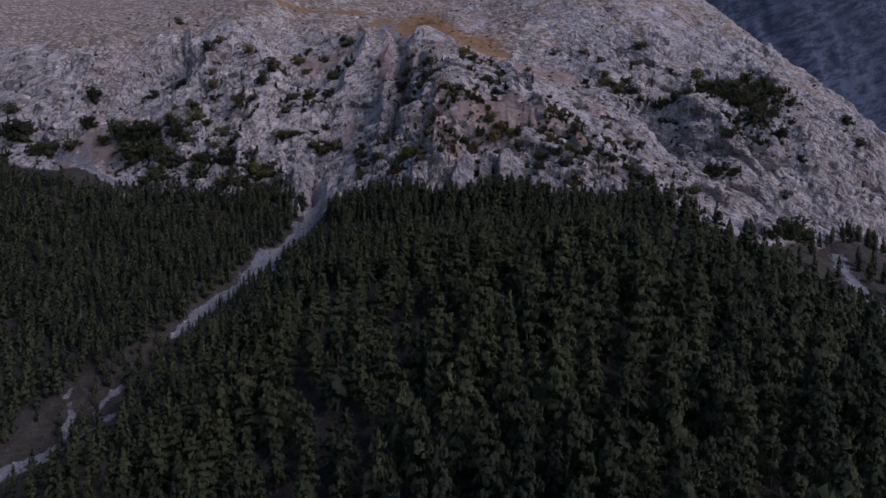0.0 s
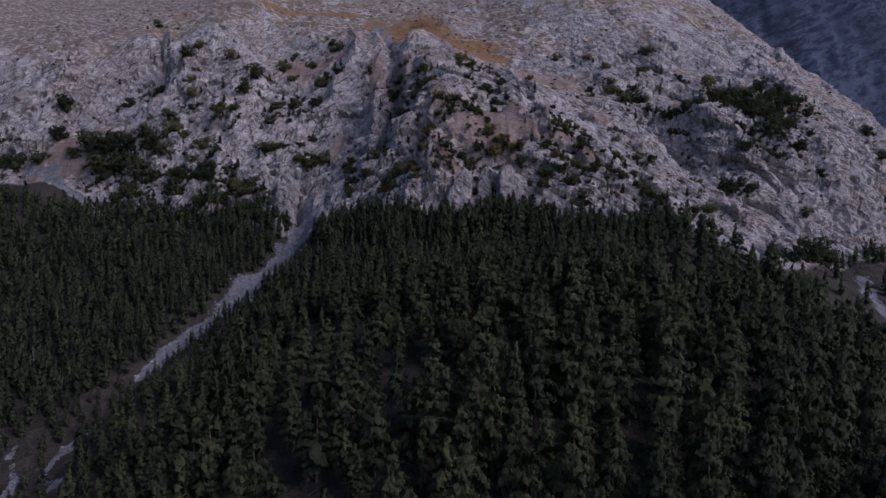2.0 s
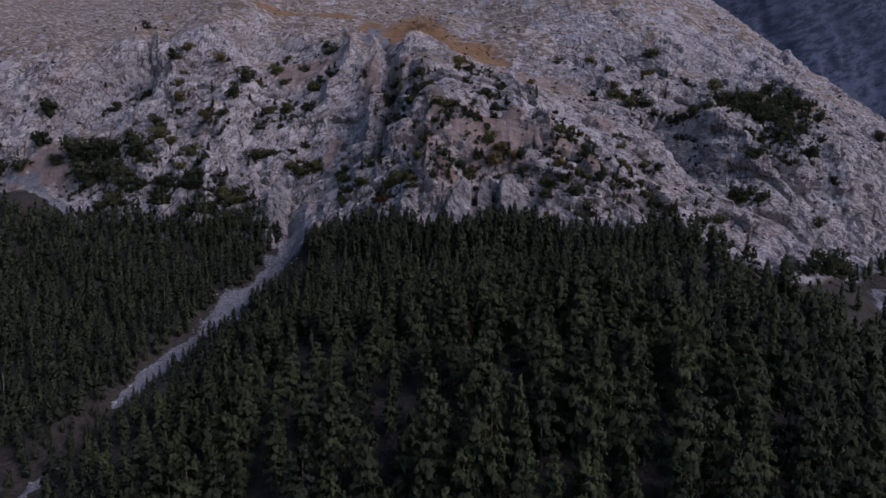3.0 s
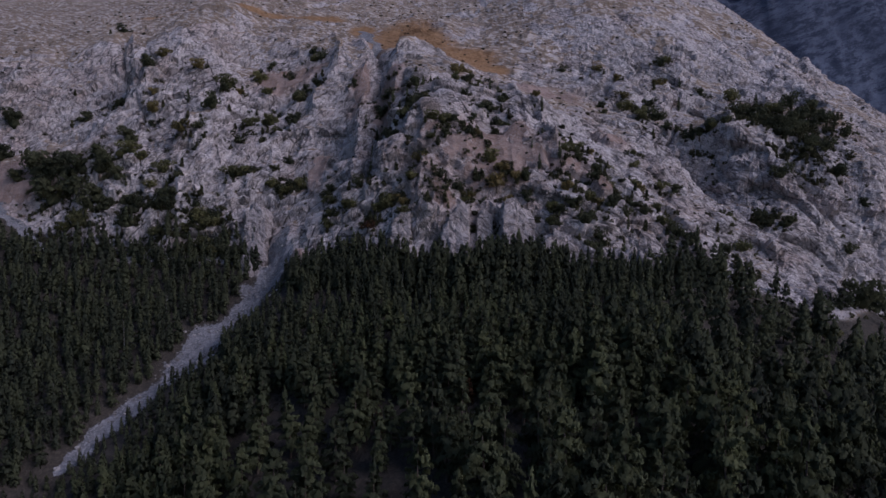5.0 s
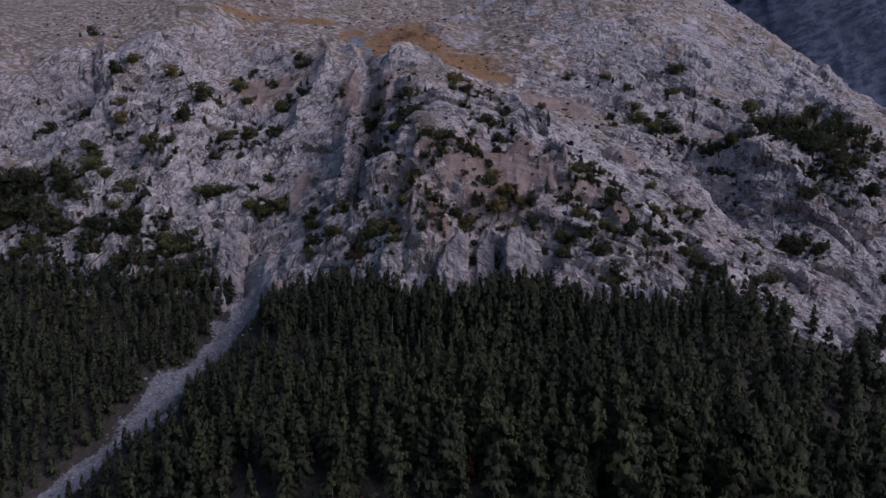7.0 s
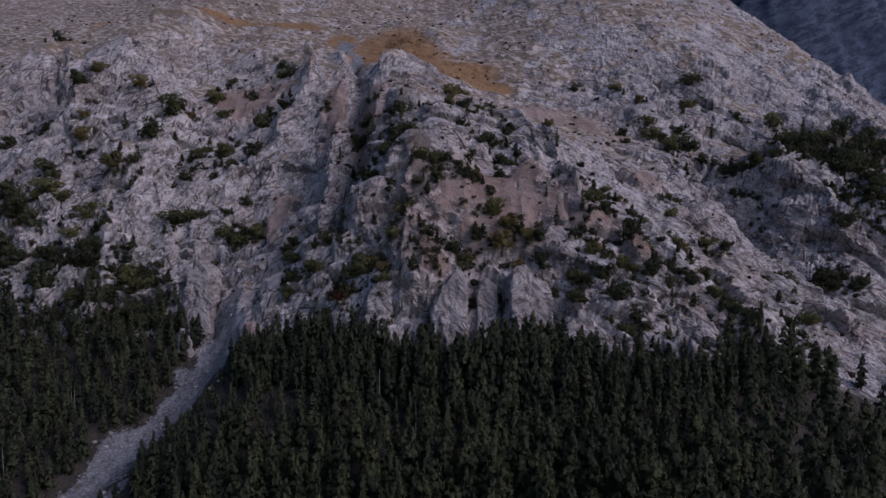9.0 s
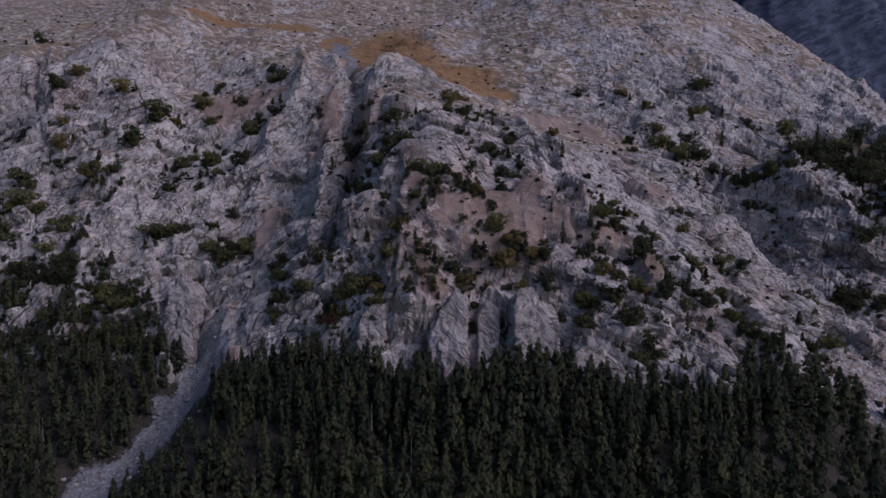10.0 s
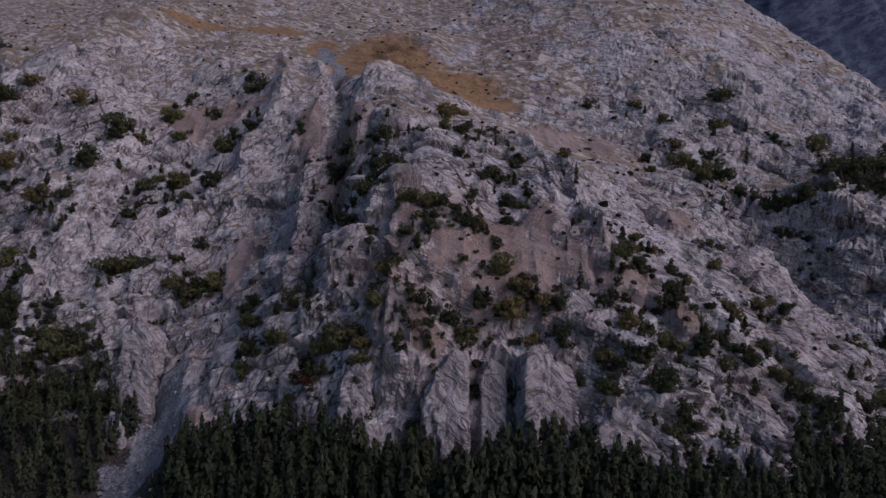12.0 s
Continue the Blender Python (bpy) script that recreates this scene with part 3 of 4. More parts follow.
# ---- far mountain across the valley ----
def far_mountain():
    xs, ys = np.linspace(350, 2600, 280), np.linspace(1150, 2300, 150)
    gx, gy = np.meshgrid(xs, ys)
    x, y = gx.ravel(), gy.ravel()
    p = np.stack([x, y, 0 * x], 1)
    up = smooth(0, 700, y - 1200 - 0.12 * (x - 900))
    p[:, 2] = -120 + 1150 * up + (70 * crest(p / 340, 3) + 30 * crest(p / 90 + 5, 4)) * (0.2 + up)
    i = np.arange((len(ys) - 1) * (len(xs) - 1))
    a = i // (len(xs) - 1) * len(xs) + i % (len(xs) - 1)
    q = np.stack([a, a + 1, a + 1 + len(xs), a + len(xs)], 1)
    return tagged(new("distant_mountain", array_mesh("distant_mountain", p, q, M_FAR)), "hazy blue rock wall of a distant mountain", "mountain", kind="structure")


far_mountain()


# ---- crags standing at the foot of the face ----
def crag(x, y, wide, deep, top, peak, label, seed):
    """A pointed limestone slab: flat broken faces that meet in edges, its tip at the height top, peak metres beside its middle."""
    base = on_ground(x, y - deep / 2).z - 2.0
    tall = max(top - base, 5.0)
    rng = np.random.default_rng(seed)
    rows, cols = 56, 84
    u, v = np.meshgrid(np.linspace(0, 2 * np.pi, cols, endpoint=False), np.linspace(-0.5 * np.pi, 0.5 * np.pi, rows))
    u, v = u.ravel(), v.ravel()
    d = np.stack([np.cos(u) * np.cos(v), np.sin(u) * np.cos(v), np.sin(v)], 1) * np.array([wide / 2, deep / 2, tall / 2])
    d /= np.linalg.norm(d, axis=1, keepdims=True)
    middle = np.array([0.3 * peak, 0.12 * tall, 0.34 * tall])
    half = wide / 2
    faces = [(-1, -0.15, 0.36 * (peak + half) / tall, half), (1, -0.15, 0.36 * (half - peak) / tall, half), (-1.3, -0.1, 1, tall - 1.3 * peak), (0.9, 0.1, 1, tall + 0.9 * peak), (0.06 * rng.normal(), -1, 0.28, deep / 2), (0, 1, 0.1, deep / 2 + 0.3 * tall),
             (0.12 * rng.normal(), 0.8, 1, tall + 0.8 * (0.28 * tall - deep / 2)), (0, 0, -1, 4), (-0.75, -0.7, 0.08 + 0.1 * (peak + half) / tall, 0.375 * wide + 0.2 * deep), (0.75, -0.65, 0.08 + 0.1 * (half - peak) / tall, 0.375 * wide + 0.18 * deep)]
    r = np.full(len(d), 1e9)
    for *normal, far in faces:
        normal = np.array(normal)
        facing = d @ normal
        r = np.minimum(r, np.where(facing > 1e-6, (far - normal @ middle) / np.maximum(facing, 1e-6), 1e9))
    p = middle + d * r[:, None]
    q = p + seed * 31.7
    tilted = np.stack([q[:, 0] + 0.4 * q[:, 2], q[:, 1], 0.5 * (q[:, 2] - 0.4 * q[:, 0])], 1)
    rough = 1.1 * blocks(tilted / 5.0) + 0.7 * blocks(tilted / 2.0) + 0.4 * crest(q / 7, 2) + 0.25 * fractal(q / 0.8, 2)
    p = p + d * (rough * min(1, wide / 11))[:, None]
    i = np.arange((rows - 1) * cols)
    k, c = i // cols, i % cols
    q4 = np.stack([k * cols + c, k * cols + (c + 1) % cols, (k + 1) * cols + (c + 1) % cols, (k + 1) * cols + c], 1)
    ob = new("rock_pillar", array_mesh("rock_pillar", p, q4, M_CRAG))
    ob.location = x, y, base
    return tagged(ob, label, "rock", "rock pillars at the cliff foot")


crag(7.8, 276.5, 11.0, 8.0, 85.5, 3.8, "tall pale limestone pillar at the forest edge", 1)
crag(19.0, 276.8, 6.0, 7.0, 82.0, 0.5, "narrow limestone pillar beside a shrub-filled cleft", 2)
crag(30.8, 276.0, 13.0, 8.0, 87.0, -2.0, "broad pointed limestone pillar with rust stain", 3)
crag(43.0, 269.0, 26.0, 8.0, 75.0, -1.0, "low leaning limestone slab above the trees", 4)
crag(-11.0, 284.1, 8.4, 7.5, 81.5, 0.8, "small conical limestone outcrop among shrubs", 5)
crag(-9.7, 279.0, 14.0, 6.9, 70.0, 0.5, "low weathered limestone wall at the cliff foot", 6)
crag(-26.2, 293.8, 7.8, 5.5, 79.0, 0.4, "small weathered limestone block at the cliff foot", 7)
crag(-71.0, 312.5, 10.5, 7.0, 85.0, -0.8, "upright pale limestone pillar beside a narrow cleft", 8)
crag(-72.0, 304.0, 6.4, 5.1, 63.0, -1.1, "pale limestone boulder beside the dry streambed", 9)
crag(74.0, 266.0, 22.0, 8.2, 70.0, -7.0, "low pale limestone slab along the forest edge", 10)
crag(39.0, 286.0, 9.0, 6.0, 97.0, -1.2, "small limestone outcrop on the brown slope", 11)


# ---- plants ----
def trunk_arrays(tall, r, rng, sides=6, bends=4):
    t = np.linspace(0, 1, bends + 1)
    a = np.linspace(0, 2 * np.pi, sides, endpoint=False)
    sway = np.cumsum(rng.normal(size=(bends + 1, 2)) * 0.006 * tall, 0)
    sway[0] = 0
    ring = np.stack([np.cos(a), np.sin(a)], 1)
    p = np.concatenate([np.concatenate([ring * r * (1.02 - 0.93 * k) * (1.25 if not i else 1) + sway[i], np.full((sides, 1), k * tall - (0.6 if not i else 0))], 1) for i, k in enumerate(t)])
    i = np.arange(bends * sides)
    q, s = i // sides, i % sides
    f = np.stack([q * sides + s, q * sides + (s + 1) % sides, (q + 1) * sides + (s + 1) % sides, (q + 1) * sides + s], 1)
    return p, f


def crown(tall, amount, size, rng, base, reach, whorls, taper, rise):
    """Boughs in whorls round the trunk, each a drooping or lifted fan of needle sprays, with dark gaps between."""
    n = whorls * 5
    v = np.repeat((np.arange(whorls) + rng.uniform(0.1, 0.9, whorls)) / whorls, 5)
    v = np.clip(v + rng.normal(size=n) * 0.012, 0, 1)
    length = tall * (reach * (1 - v) ** taper * np.minimum(1, 0.5 + 2.6 * v) * rng.uniform(0.55, 1.2, n) + 0.012)
    turn = rng.uniform(0, 6.283, n)
    slope = rise * (2.2 * v - 0.5) + rng.normal(size=n) * 0.12
    which = rng.choice(n, amount, p=length / length.sum())
    s = rng.uniform(0.12, 1, amount) ** 0.75
    across = rng.uniform(-1, 1, amount) * 0.34 * (1.15 - s)
    ahead = np.stack([np.cos(turn), np.sin(turn), 0 * turn], 1)[which]
    side = np.stack([-ahead[:, 1], ahead[:, 0], 0 * s], 1)
    far = length[which]
    c = ahead * (s * far)[:, None] + side * (across * far)[:, None]
    c[:, 2] = tall * (base + (0.975 - base) * v[which]) + far * (slope[which] * s - 0.25 * s * s) + rng.normal(size=amount) * 0.012 * tall
    out = ahead + side * (1.5 * across)[:, None] + rng.normal(size=(amount, 3)) * 0.42
    out[:, 2] += 0.55
    out /= np.linalg.norm(out, axis=1, keepdims=True)
    flat = np.cross(out, np.array([0, 0, 1.0]) + rng.normal(size=(amount, 3)) * 0.3)
    flat /= np.linalg.norm(flat, axis=1, keepdims=True) + 1e-9
    up = np.cross(flat, out)
    w = size * rng.uniform(0.6, 1.35, (amount, 1))
    p = np.stack([c + 0.4 * w * flat - 0.35 * w * up, c - 0.4 * w * flat - 0.35 * w * up, c + 0.75 * w * up + 0.25 * w * out], 1)
    return p.reshape(-1, 3), np.arange(3 * amount).reshape(-1, 3)


def rounded(p, tall, rng):
    """Normals of a soft, rounded crown, a little ruffled."""
    n = np.stack([p[:, 0] / (0.2 * tall), p[:, 1] / (0.2 * tall), 0.35 + 1.2 * (p[:, 2] / tall - 0.3)], 1) + rng.normal(size=p.shape) * 0.22
    return n / np.linalg.norm(n, axis=1, keepdims=True)


def fir_crown(tall, amount, size, rng):
    """A slim, uneven cone."""
    return crown(tall, amount, size, rng, 0.08, 0.175, 17, 0.8, 0.25)


def pine_crown(tall, amount, size, rng):
    """A broad, rounded, broken crown on a bare lower trunk."""
    return crown(tall, amount, size, rng, 0.16, 0.255, 13, 0.68, 0.45)


def needles(p, f, amount, size, rng):
    """Small triangular tufts standing off the faces given, added to them."""
    which = rng.integers(0, len(f), amount)
    w = rng.dirichlet((1, 1, 0.6), amount)
    c = (p[f[which]] * w[:, :, None]).sum(1)
    out = c * np.array([1, 1, 0]) + rng.normal(size=c.shape) * 0.5
    out[:, 2] += 0.25
    out /= np.linalg.norm(out, axis=1, keepdims=True) + 1e-9
    side = np.cross(out, rng.normal(size=out.shape))
    side /= np.linalg.norm(side, axis=1, keepdims=True) + 1e-9
    s = size * rng.uniform(0.6, 1.3, (amount, 1))
    tri = np.stack([c - 0.3 * s * out + 0.35 * s * side, c - 0.3 * s * out - 0.35 * s * side, c + s * out], 1).reshape(-1, 3)
    return np.concatenate([p, tri]), np.concatenate([f, np.arange(3 * amount).reshape(-1, 3) + len(p)])


def ball(rng, squash=0.8, fine=2):
    """A small uneven lump as arrays."""
    bm = bmesh.new()
    bmesh.ops.create_icosphere(bm, subdivisions=fine, radius=1.0)
    q = np.array([v.co for v in bm.verts])
    f = np.array([[v.index for v in face.verts] for face in bm.faces])
    bm.free()
    q = q * (1 + 0.3 * wave(q * 2.2 + rng.uniform(0, 50)) + rng.uniform(-0.16, 0.16, len(q)))[:, None]
    return q * np.array([1, 1, squash]), f


def cloud(centres, radii, amount, size, rng):
    """Tufts of needles or leaves in puffs round the centres: many small triangles that face outwards and up."""
    which = rng.integers(0, len(centres), amount)
    d = rng.normal(size=(amount, 3))
    d /= np.linalg.norm(d, axis=1, keepdims=True)
    d[:, 2] = d[:, 2] * 0.75 + 0.15
    c = centres[which] + d * (radii[which] * rng.uniform(0.65, 1.08, amount))[:, None]
    out = d + rng.normal(size=d.shape) * 0.45
    out /= np.linalg.norm(out, axis=1, keepdims=True)
    a = np.cross(out, rng.normal(size=out.shape))
    a /= np.linalg.norm(a, axis=1, keepdims=True) + 1e-9
    b = np.cross(out, a)
    s = size * rng.uniform(0.6, 1.35, (amount, 1))
    tri = np.stack([c + s * a, c - 0.5 * s * a + 0.75 * s * b, c - 0.45 * s * a - 0.8 * s * b + 0.3 * s * out], 1)
    return tri.reshape(-1, 3), np.arange(3 * amount).reshape(-1, 3)


def conifer(kind, tall, seed, material, label):
    """A standing conifer: Empty at its foot, trunk and crown."""
    rng = np.random.default_rng(seed)
    tree = tagged(new(kind + "_tree"), label, "tree", "conifers of the forest")
    p, f = trunk_arrays(tall * 0.96, tall * 0.014 + 0.04, rng)
    part("trunk", array_mesh("trunk", p, f, M_BARK), tree)
    p, f = fir_crown(tall, 1250, 0.044 * tall, rng) if kind == "fir" else pine_crown(tall, 2800, 0.034 * tall, rng)
    part("crown", array_mesh("crown", p, f, material, normals=rounded(p, tall, rng)), tree)
    return tree


def bush_mesh(name, wide, tall, leaves, seed, material):
    """Puffs of small leaves, uneven and with gaps, over a dark core."""
    rng = np.random.default_rng(seed)
    n = 7
    a = np.arange(n) * 2.4 + rng.uniform(-0.5, 0.5, n)
    off = rng.uniform(0.1, 0.36, n) * wide
    c = np.stack([off * np.cos(a), off * np.sin(a), tall * rng.uniform(0.25, 0.75, n)], 1)
    p, f = cloud(c, wide * rng.uniform(0.14, 0.26, n), leaves, 0.055 * wide, rng)
    q, g = ball(rng, 1.0, 1)
    q = q * np.array([0.2 * wide, 0.2 * wide, 0.22 * tall]) + np.array([0, 0, 0.36 * tall])
    return array_mesh(name, np.concatenate([p, q]), np.concatenate([f, g + len(p)]), material, shade=False)


def bush(name, wide, tall, seed, material, label, category="shrub"):
    rng = np.random.default_rng(seed)
    plant = tagged(new(name), label, category, "shrubs on the rock face")
    p, f = trunk_arrays(tall * 0.6, 0.05 * wide, rng, 5, 2)
    part("stem", array_mesh("stem", p, f, M_BARK), plant)
    part("foliage", bush_mesh("foliage", wide, tall, 520, seed, material), plant)
    return plant


def scatter(x0, x1, y0, y1, gap, rng):
    """Uneven places about gap metres apart."""
    gx, gy = np.meshgrid(np.arange(x0, x1, gap), np.arange(y0, y1, gap))
    p = np.stack([gx.ravel(), gy.ravel()], 1)
    p[:, 0] += (np.arange(len(p)) // gx.shape[1] % 2) * gap / 2
    return p + rng.uniform(-0.46, 0.46, p.shape) * gap


def forest():
    """Conifers below the crags: those of the middle slope one by one, the rest joined."""
    rng = np.random.default_rng(11)
    low, high = scatter(-330, 330, 92, 300, 7.4, rng), scatter(-330, 330, 180, 372, 3.5, rng)
    left = scatter(-330, -55, 92, 215, 4.5, rng)
    under = scatter(-170, 170, -40, 92, 10.5, rng)
    edge = [curve_at(q[:, 0], FOOT)[:, 0] - np.where(q[:, 0] < -50, 105, np.where(q[:, 0] > 70, 4, 58)) for q in (low, high)]
    fringe = scatter(-52, 76, 256, 292, 2.5, rng)
    into = curve_at(fringe[:, 0], FOOT)[:, 0] - fringe[:, 1]
    fringe = fringe[(into > -2.5) & (into < 14)]
    p = np.concatenate([under, left, low[(low[:, 1] < edge[0]) & ((low[:, 0] > -55) | (low[:, 1] > 215))], high[high[:, 1] >= edge[1]], fringe])
    young = np.arange(len(p)) >= len(p) - len(fringe)
    x, y = p[:, 0], p[:, 1]
    foot = curve_at(x, FOOT)[:, 0]
    ragged = 15 * fractal(np.stack([x / 24, y / 24, 0 * x], 1), 3)
    inner = foot + 2.5 - y + np.where(x < -60, np.interp(x, [-250, -215, -196, -160, -130, -60], [-3, -19, -19, -11, 6, 7]) + 0.4 * ragged, 0.05 * ragged + 9 * np.exp(-((x - 90) / 20) ** 2))
    keep = (inner > 0) & ((gravel_field(x, y) < -0.12) | ((y < 212) & (rng.uniform(size=len(p)) < 0.12)))
    keep &= ~((x > 78) & (x < 175) & (inner < 4 + 10 * smooth(100, 125, x)) & (rng.uniform(size=len(p)) < 0.5))
    glade = np.hypot((x + 108 + 0.15 * (165 - y)) / 15, (y - 163) / 32) < 1
    keep &= ~(glade & (rng.uniform(size=len(p)) < 0.38))
    keep &= ~((x > 138 + 0.2 * (300 - y)) & (x < 196) & (y > 222) & (y < 314) & (rng.uniform(size=len(p)) < 0.55 + 0.3 * smooth(270, 290, y)))
    keep &= rng.uniform(size=len(p)) < np.where((np.abs(x) < 0.76 * y + 22) | (y < 92), 0.94, 0.14)
    p, inner, young, glade = p[keep], inner[keep], young[keep], glade[keep]
    x, y = p[:, 0], p[:, 1]
    # taller and broader on the lower right of the slope, small and slim towards the cliff and the far side of the stream
    broad = smooth(-40, 45, x + 22 * fractal(np.stack([x / 30, y / 30, 0 * x], 1), 2)) * smooth(268, 215, y) + 0.25 * smooth(220, 150, y)
    broad = np.maximum(broad, smooth(66, 90, x) * smooth(150, 132, x) * smooth(282, 268, y))
    bank, _, side = along(x, y, STREAM)
    tall = (10.0 - 0.6 * smooth(22, 8, inner) * (np.abs(x - 10) < 70) + 5.0 * broad + 6.0 * smooth(20, 80, inner) * smooth(-90, -45, x) - 0.5 * smooth(-40, -80, x) - 5.0 * smooth(32, 9, bank) * (side < 0)) * rng.uniform(0.66, 1.12, len(p))
    tall = np.where(x > 60, np.minimum(tall, 9.5 + 0.3 * np.maximum(inner, 0)), tall)
    tall = np.where(glade, 0.6 * tall, tall)
    tall = np.where(young, (10.0 + 8.0 * np.exp(-((x - 18) / 18) ** 2)) * rng.uniform(0.72, 1.1, len(p)), tall)
    pine = rng.uniform(size=len(p)) < np.where(young, 0.3, 0.2 + 0.7 * np.maximum(broad, smooth(250, 205, y) * smooth(-80, -50, x)))
    models = {True: [conifer("pine", 15.0, 100 + i, M_PINE, "dark green pine with a broad open crown in dense forest") for i in range(5)],
              False: [conifer("fir", 12.0, 200 + i, M_FIR, "slim dark green fir in dense forest below the cliff") for i in range(5)]}
    used = {True: 0, False: 0}
    single = np.zeros(len(p), bool)
    for i in np.argsort(np.hypot(x * 0.8, y - 170)):
        kind = bool(pine[i])
        if y[i] < 128 or used[kind] >= 300:
            continue
        single[i] = True
        models_of = models[kind]
        s = tall[i] / (15.0 if kind else 12.0)
        turn = Matrix.Translation(on_ground(x[i], y[i])) @ Matrix.Rotation(rng.uniform(0, 6.283), 4, "Z") @ Matrix.Diagonal((s * rng.uniform(0.9, 1.3), s * rng.uniform(0.9, 1.3), s, 1))
        n = used[kind]
        if n < len(models_of):
            models_of[n].matrix_basis = turn
        else:
            copy_thing(models_of[n % len(models_of)], turn @ Matrix.Diagonal(tuple(1 / v for v in models_of[n % len(models_of)].scale) + (1,)))
        used[kind] += 1
    rest = np.where(~single)[0]
    simple = []
    for k in range(32):
        r = np.random.default_rng(300 + k)
        if k % 8 < 4:
            q, f = pine_crown(15.0, (300, 700, 80, 2000)[k // 8], (1.35, 0.9, 2.6, 0.55)[k // 8], r)
        else:
            q, f = fir_crown(12.0, (200, 400, 70, 1000)[k // 8], (1.2, 0.82, 2.2, 0.55)[k // 8], r)
        tp, tf = trunk_arrays(9, 0.18, r, 4, 1)
        tf = np.concatenate([tf[:, :3], tf[:, [0, 2, 3]]])
        simple.append((np.concatenate([q, tp]), np.concatenate([f, tf + len(q)]), 15.0 if k % 8 < 4 else 12.0))
    # finest along the middle of the slope, plainest under and beside the flight
    grade = np.where((y > 92) & (np.abs(x) < 118), 1, 0)
    grade = np.where((y < 92) | (np.abs(x) > 0.76 * y + 30), 2, grade)
    grade = np.where((y > 98) & (y < 150) & (np.abs(x) < 0.72 * y), 3, grade)
    joined("forest_trees", [(simple[(0 if pine[i] else 4) + 8 * int(grade[i]) + int(rng.integers(4))], x[i], y[i], tall[i], rng.uniform()) for i in rest], M_WOODS, rng, "dense dark conifer forest covering the lower slope", "forest")


def joined(name, plants, material, rng, label, category):
    """Many plants in one mesh: each a (model, x, y, height, tone)."""
    ps, fs, tones, ns, start = [], [], [], [], 0
    trees = name == "forest_trees"
    for (q, f, h), x, y, tall, tone in plants:
        a, s = rng.uniform(0, 6.283), tall / h
        m = np.array([[np.cos(a), np.sin(a), 0], [-np.sin(a), np.cos(a), 0], [0, 0, 1]]) * s
        ps.append(q @ m + np.array(on_ground(x, y)))
        if trees:
            ns.append(rounded(q, h, rng) @ (m / s))
        fs.append(f + start)
        tones.append(np.full(len(q), tone))
        start += len(q)
    me = array_mesh(name, np.concatenate(ps), np.concatenate(fs), material, {"plant": np.concatenate(tones)}, trees, np.concatenate(ns) if trees else None)
    return tagged(new(name, me), label, category, kind="stuff")


forest()


# ---- dead trunks and rusty trees in the forest ----
def snag(x, y, tall, seed):
    rng = np.random.default_rng(seed)
    p, f = trunk_arrays(tall, 0.1, rng, 6, 5)
    ob = tagged(new("dead_trunk", array_mesh("dead_trunk", p, f, M_SNAG)), "bleached bare trunk of a dead standing pine", "dead tree", "dead trunks")
    ob.location = on_ground(x, y)


for k, (x, y) in enumerate([(91, 163), (-133, 242), (-129, 219), (-93, 280), (-9, 261), (-128, 276), (0, 254), (-93, 280), (-22, 280), (16, 276), (31, 270), (-129, 219), (-108, 238), (36, 182), (-98, 259), (-173, 251), (-16, 271), (-93, 279), (0, 272)]):
    snag(x, y, 8 + 2 * (k % 3), 500 + k)
rusty = conifer("pine", 9.0, 61, M_RUST, "rust-brown dying pine among green trees")
rusty.matrix_basis = Matrix.Translation(on_ground(-30, 226))
for x, y, s in [(-26, 229, 0.8), (-12, 208, 0.9), (-40, 246, 0.7), (-6, 236, 0.75), (10, 214, 0.8)]:
    copy_thing(rusty, Matrix.Translation(on_ground(x, y)) @ Matrix.Diagonal((s, s, s, 1)))


# ---- shrubs and small trees on the rock ----
SHRUBS = []


def row_of(models, places):
    """Copies of plant models at places of (x, y, width)."""
    SHRUBS.extend(places if models is not SMALL_FIRS else [])
    for i, (x, y, wide) in enumerate(places):
        model = models[i % len(models)]
        s = wide / (6.5 if model in SMALL_FIRS else 1.95)
        m = Matrix.Translation(on_ground(x, y) - Vector((0, 0, 0.15 * s if model in SMALL_FIRS else 0.5 * s))) @ Matrix.Rotation(2.4 * i, 4, "Z") @ Matrix.Diagonal((s, s, s * (0.85 + 0.3 * math.sin(5 * i) ** 2), 1))
        copy_thing(model, m)


GREEN = [bush("green_bush", 3.0, 2.3, 600 + i, M_BUSH, "round green broadleaf bush growing on a rock ledge") for i in range(4)]
OLIVE = [bush("yellowing_bush", 3.0, 2.4, 620 + i, M_OLIVE, "yellowing olive-green autumn bush on stony slope") for i in range(3)]
RUST = [bush("rusty_bush", 3.0, 2.2, 680 + i, M_RUST, "rust-red autumn bush among green shrubs") for i in range(2)]
DARK = [bush("juniper_bush", 3.0, 2.6, 640 + i, M_JUNIPER, "dark green juniper clinging to limestone rock", "juniper") for i in range(4)]
SMALL_FIRS = [conifer("fir", 5.5, 660 + i, M_FIR, "small dark conifer standing on a rock ledge") for i in range(3)]
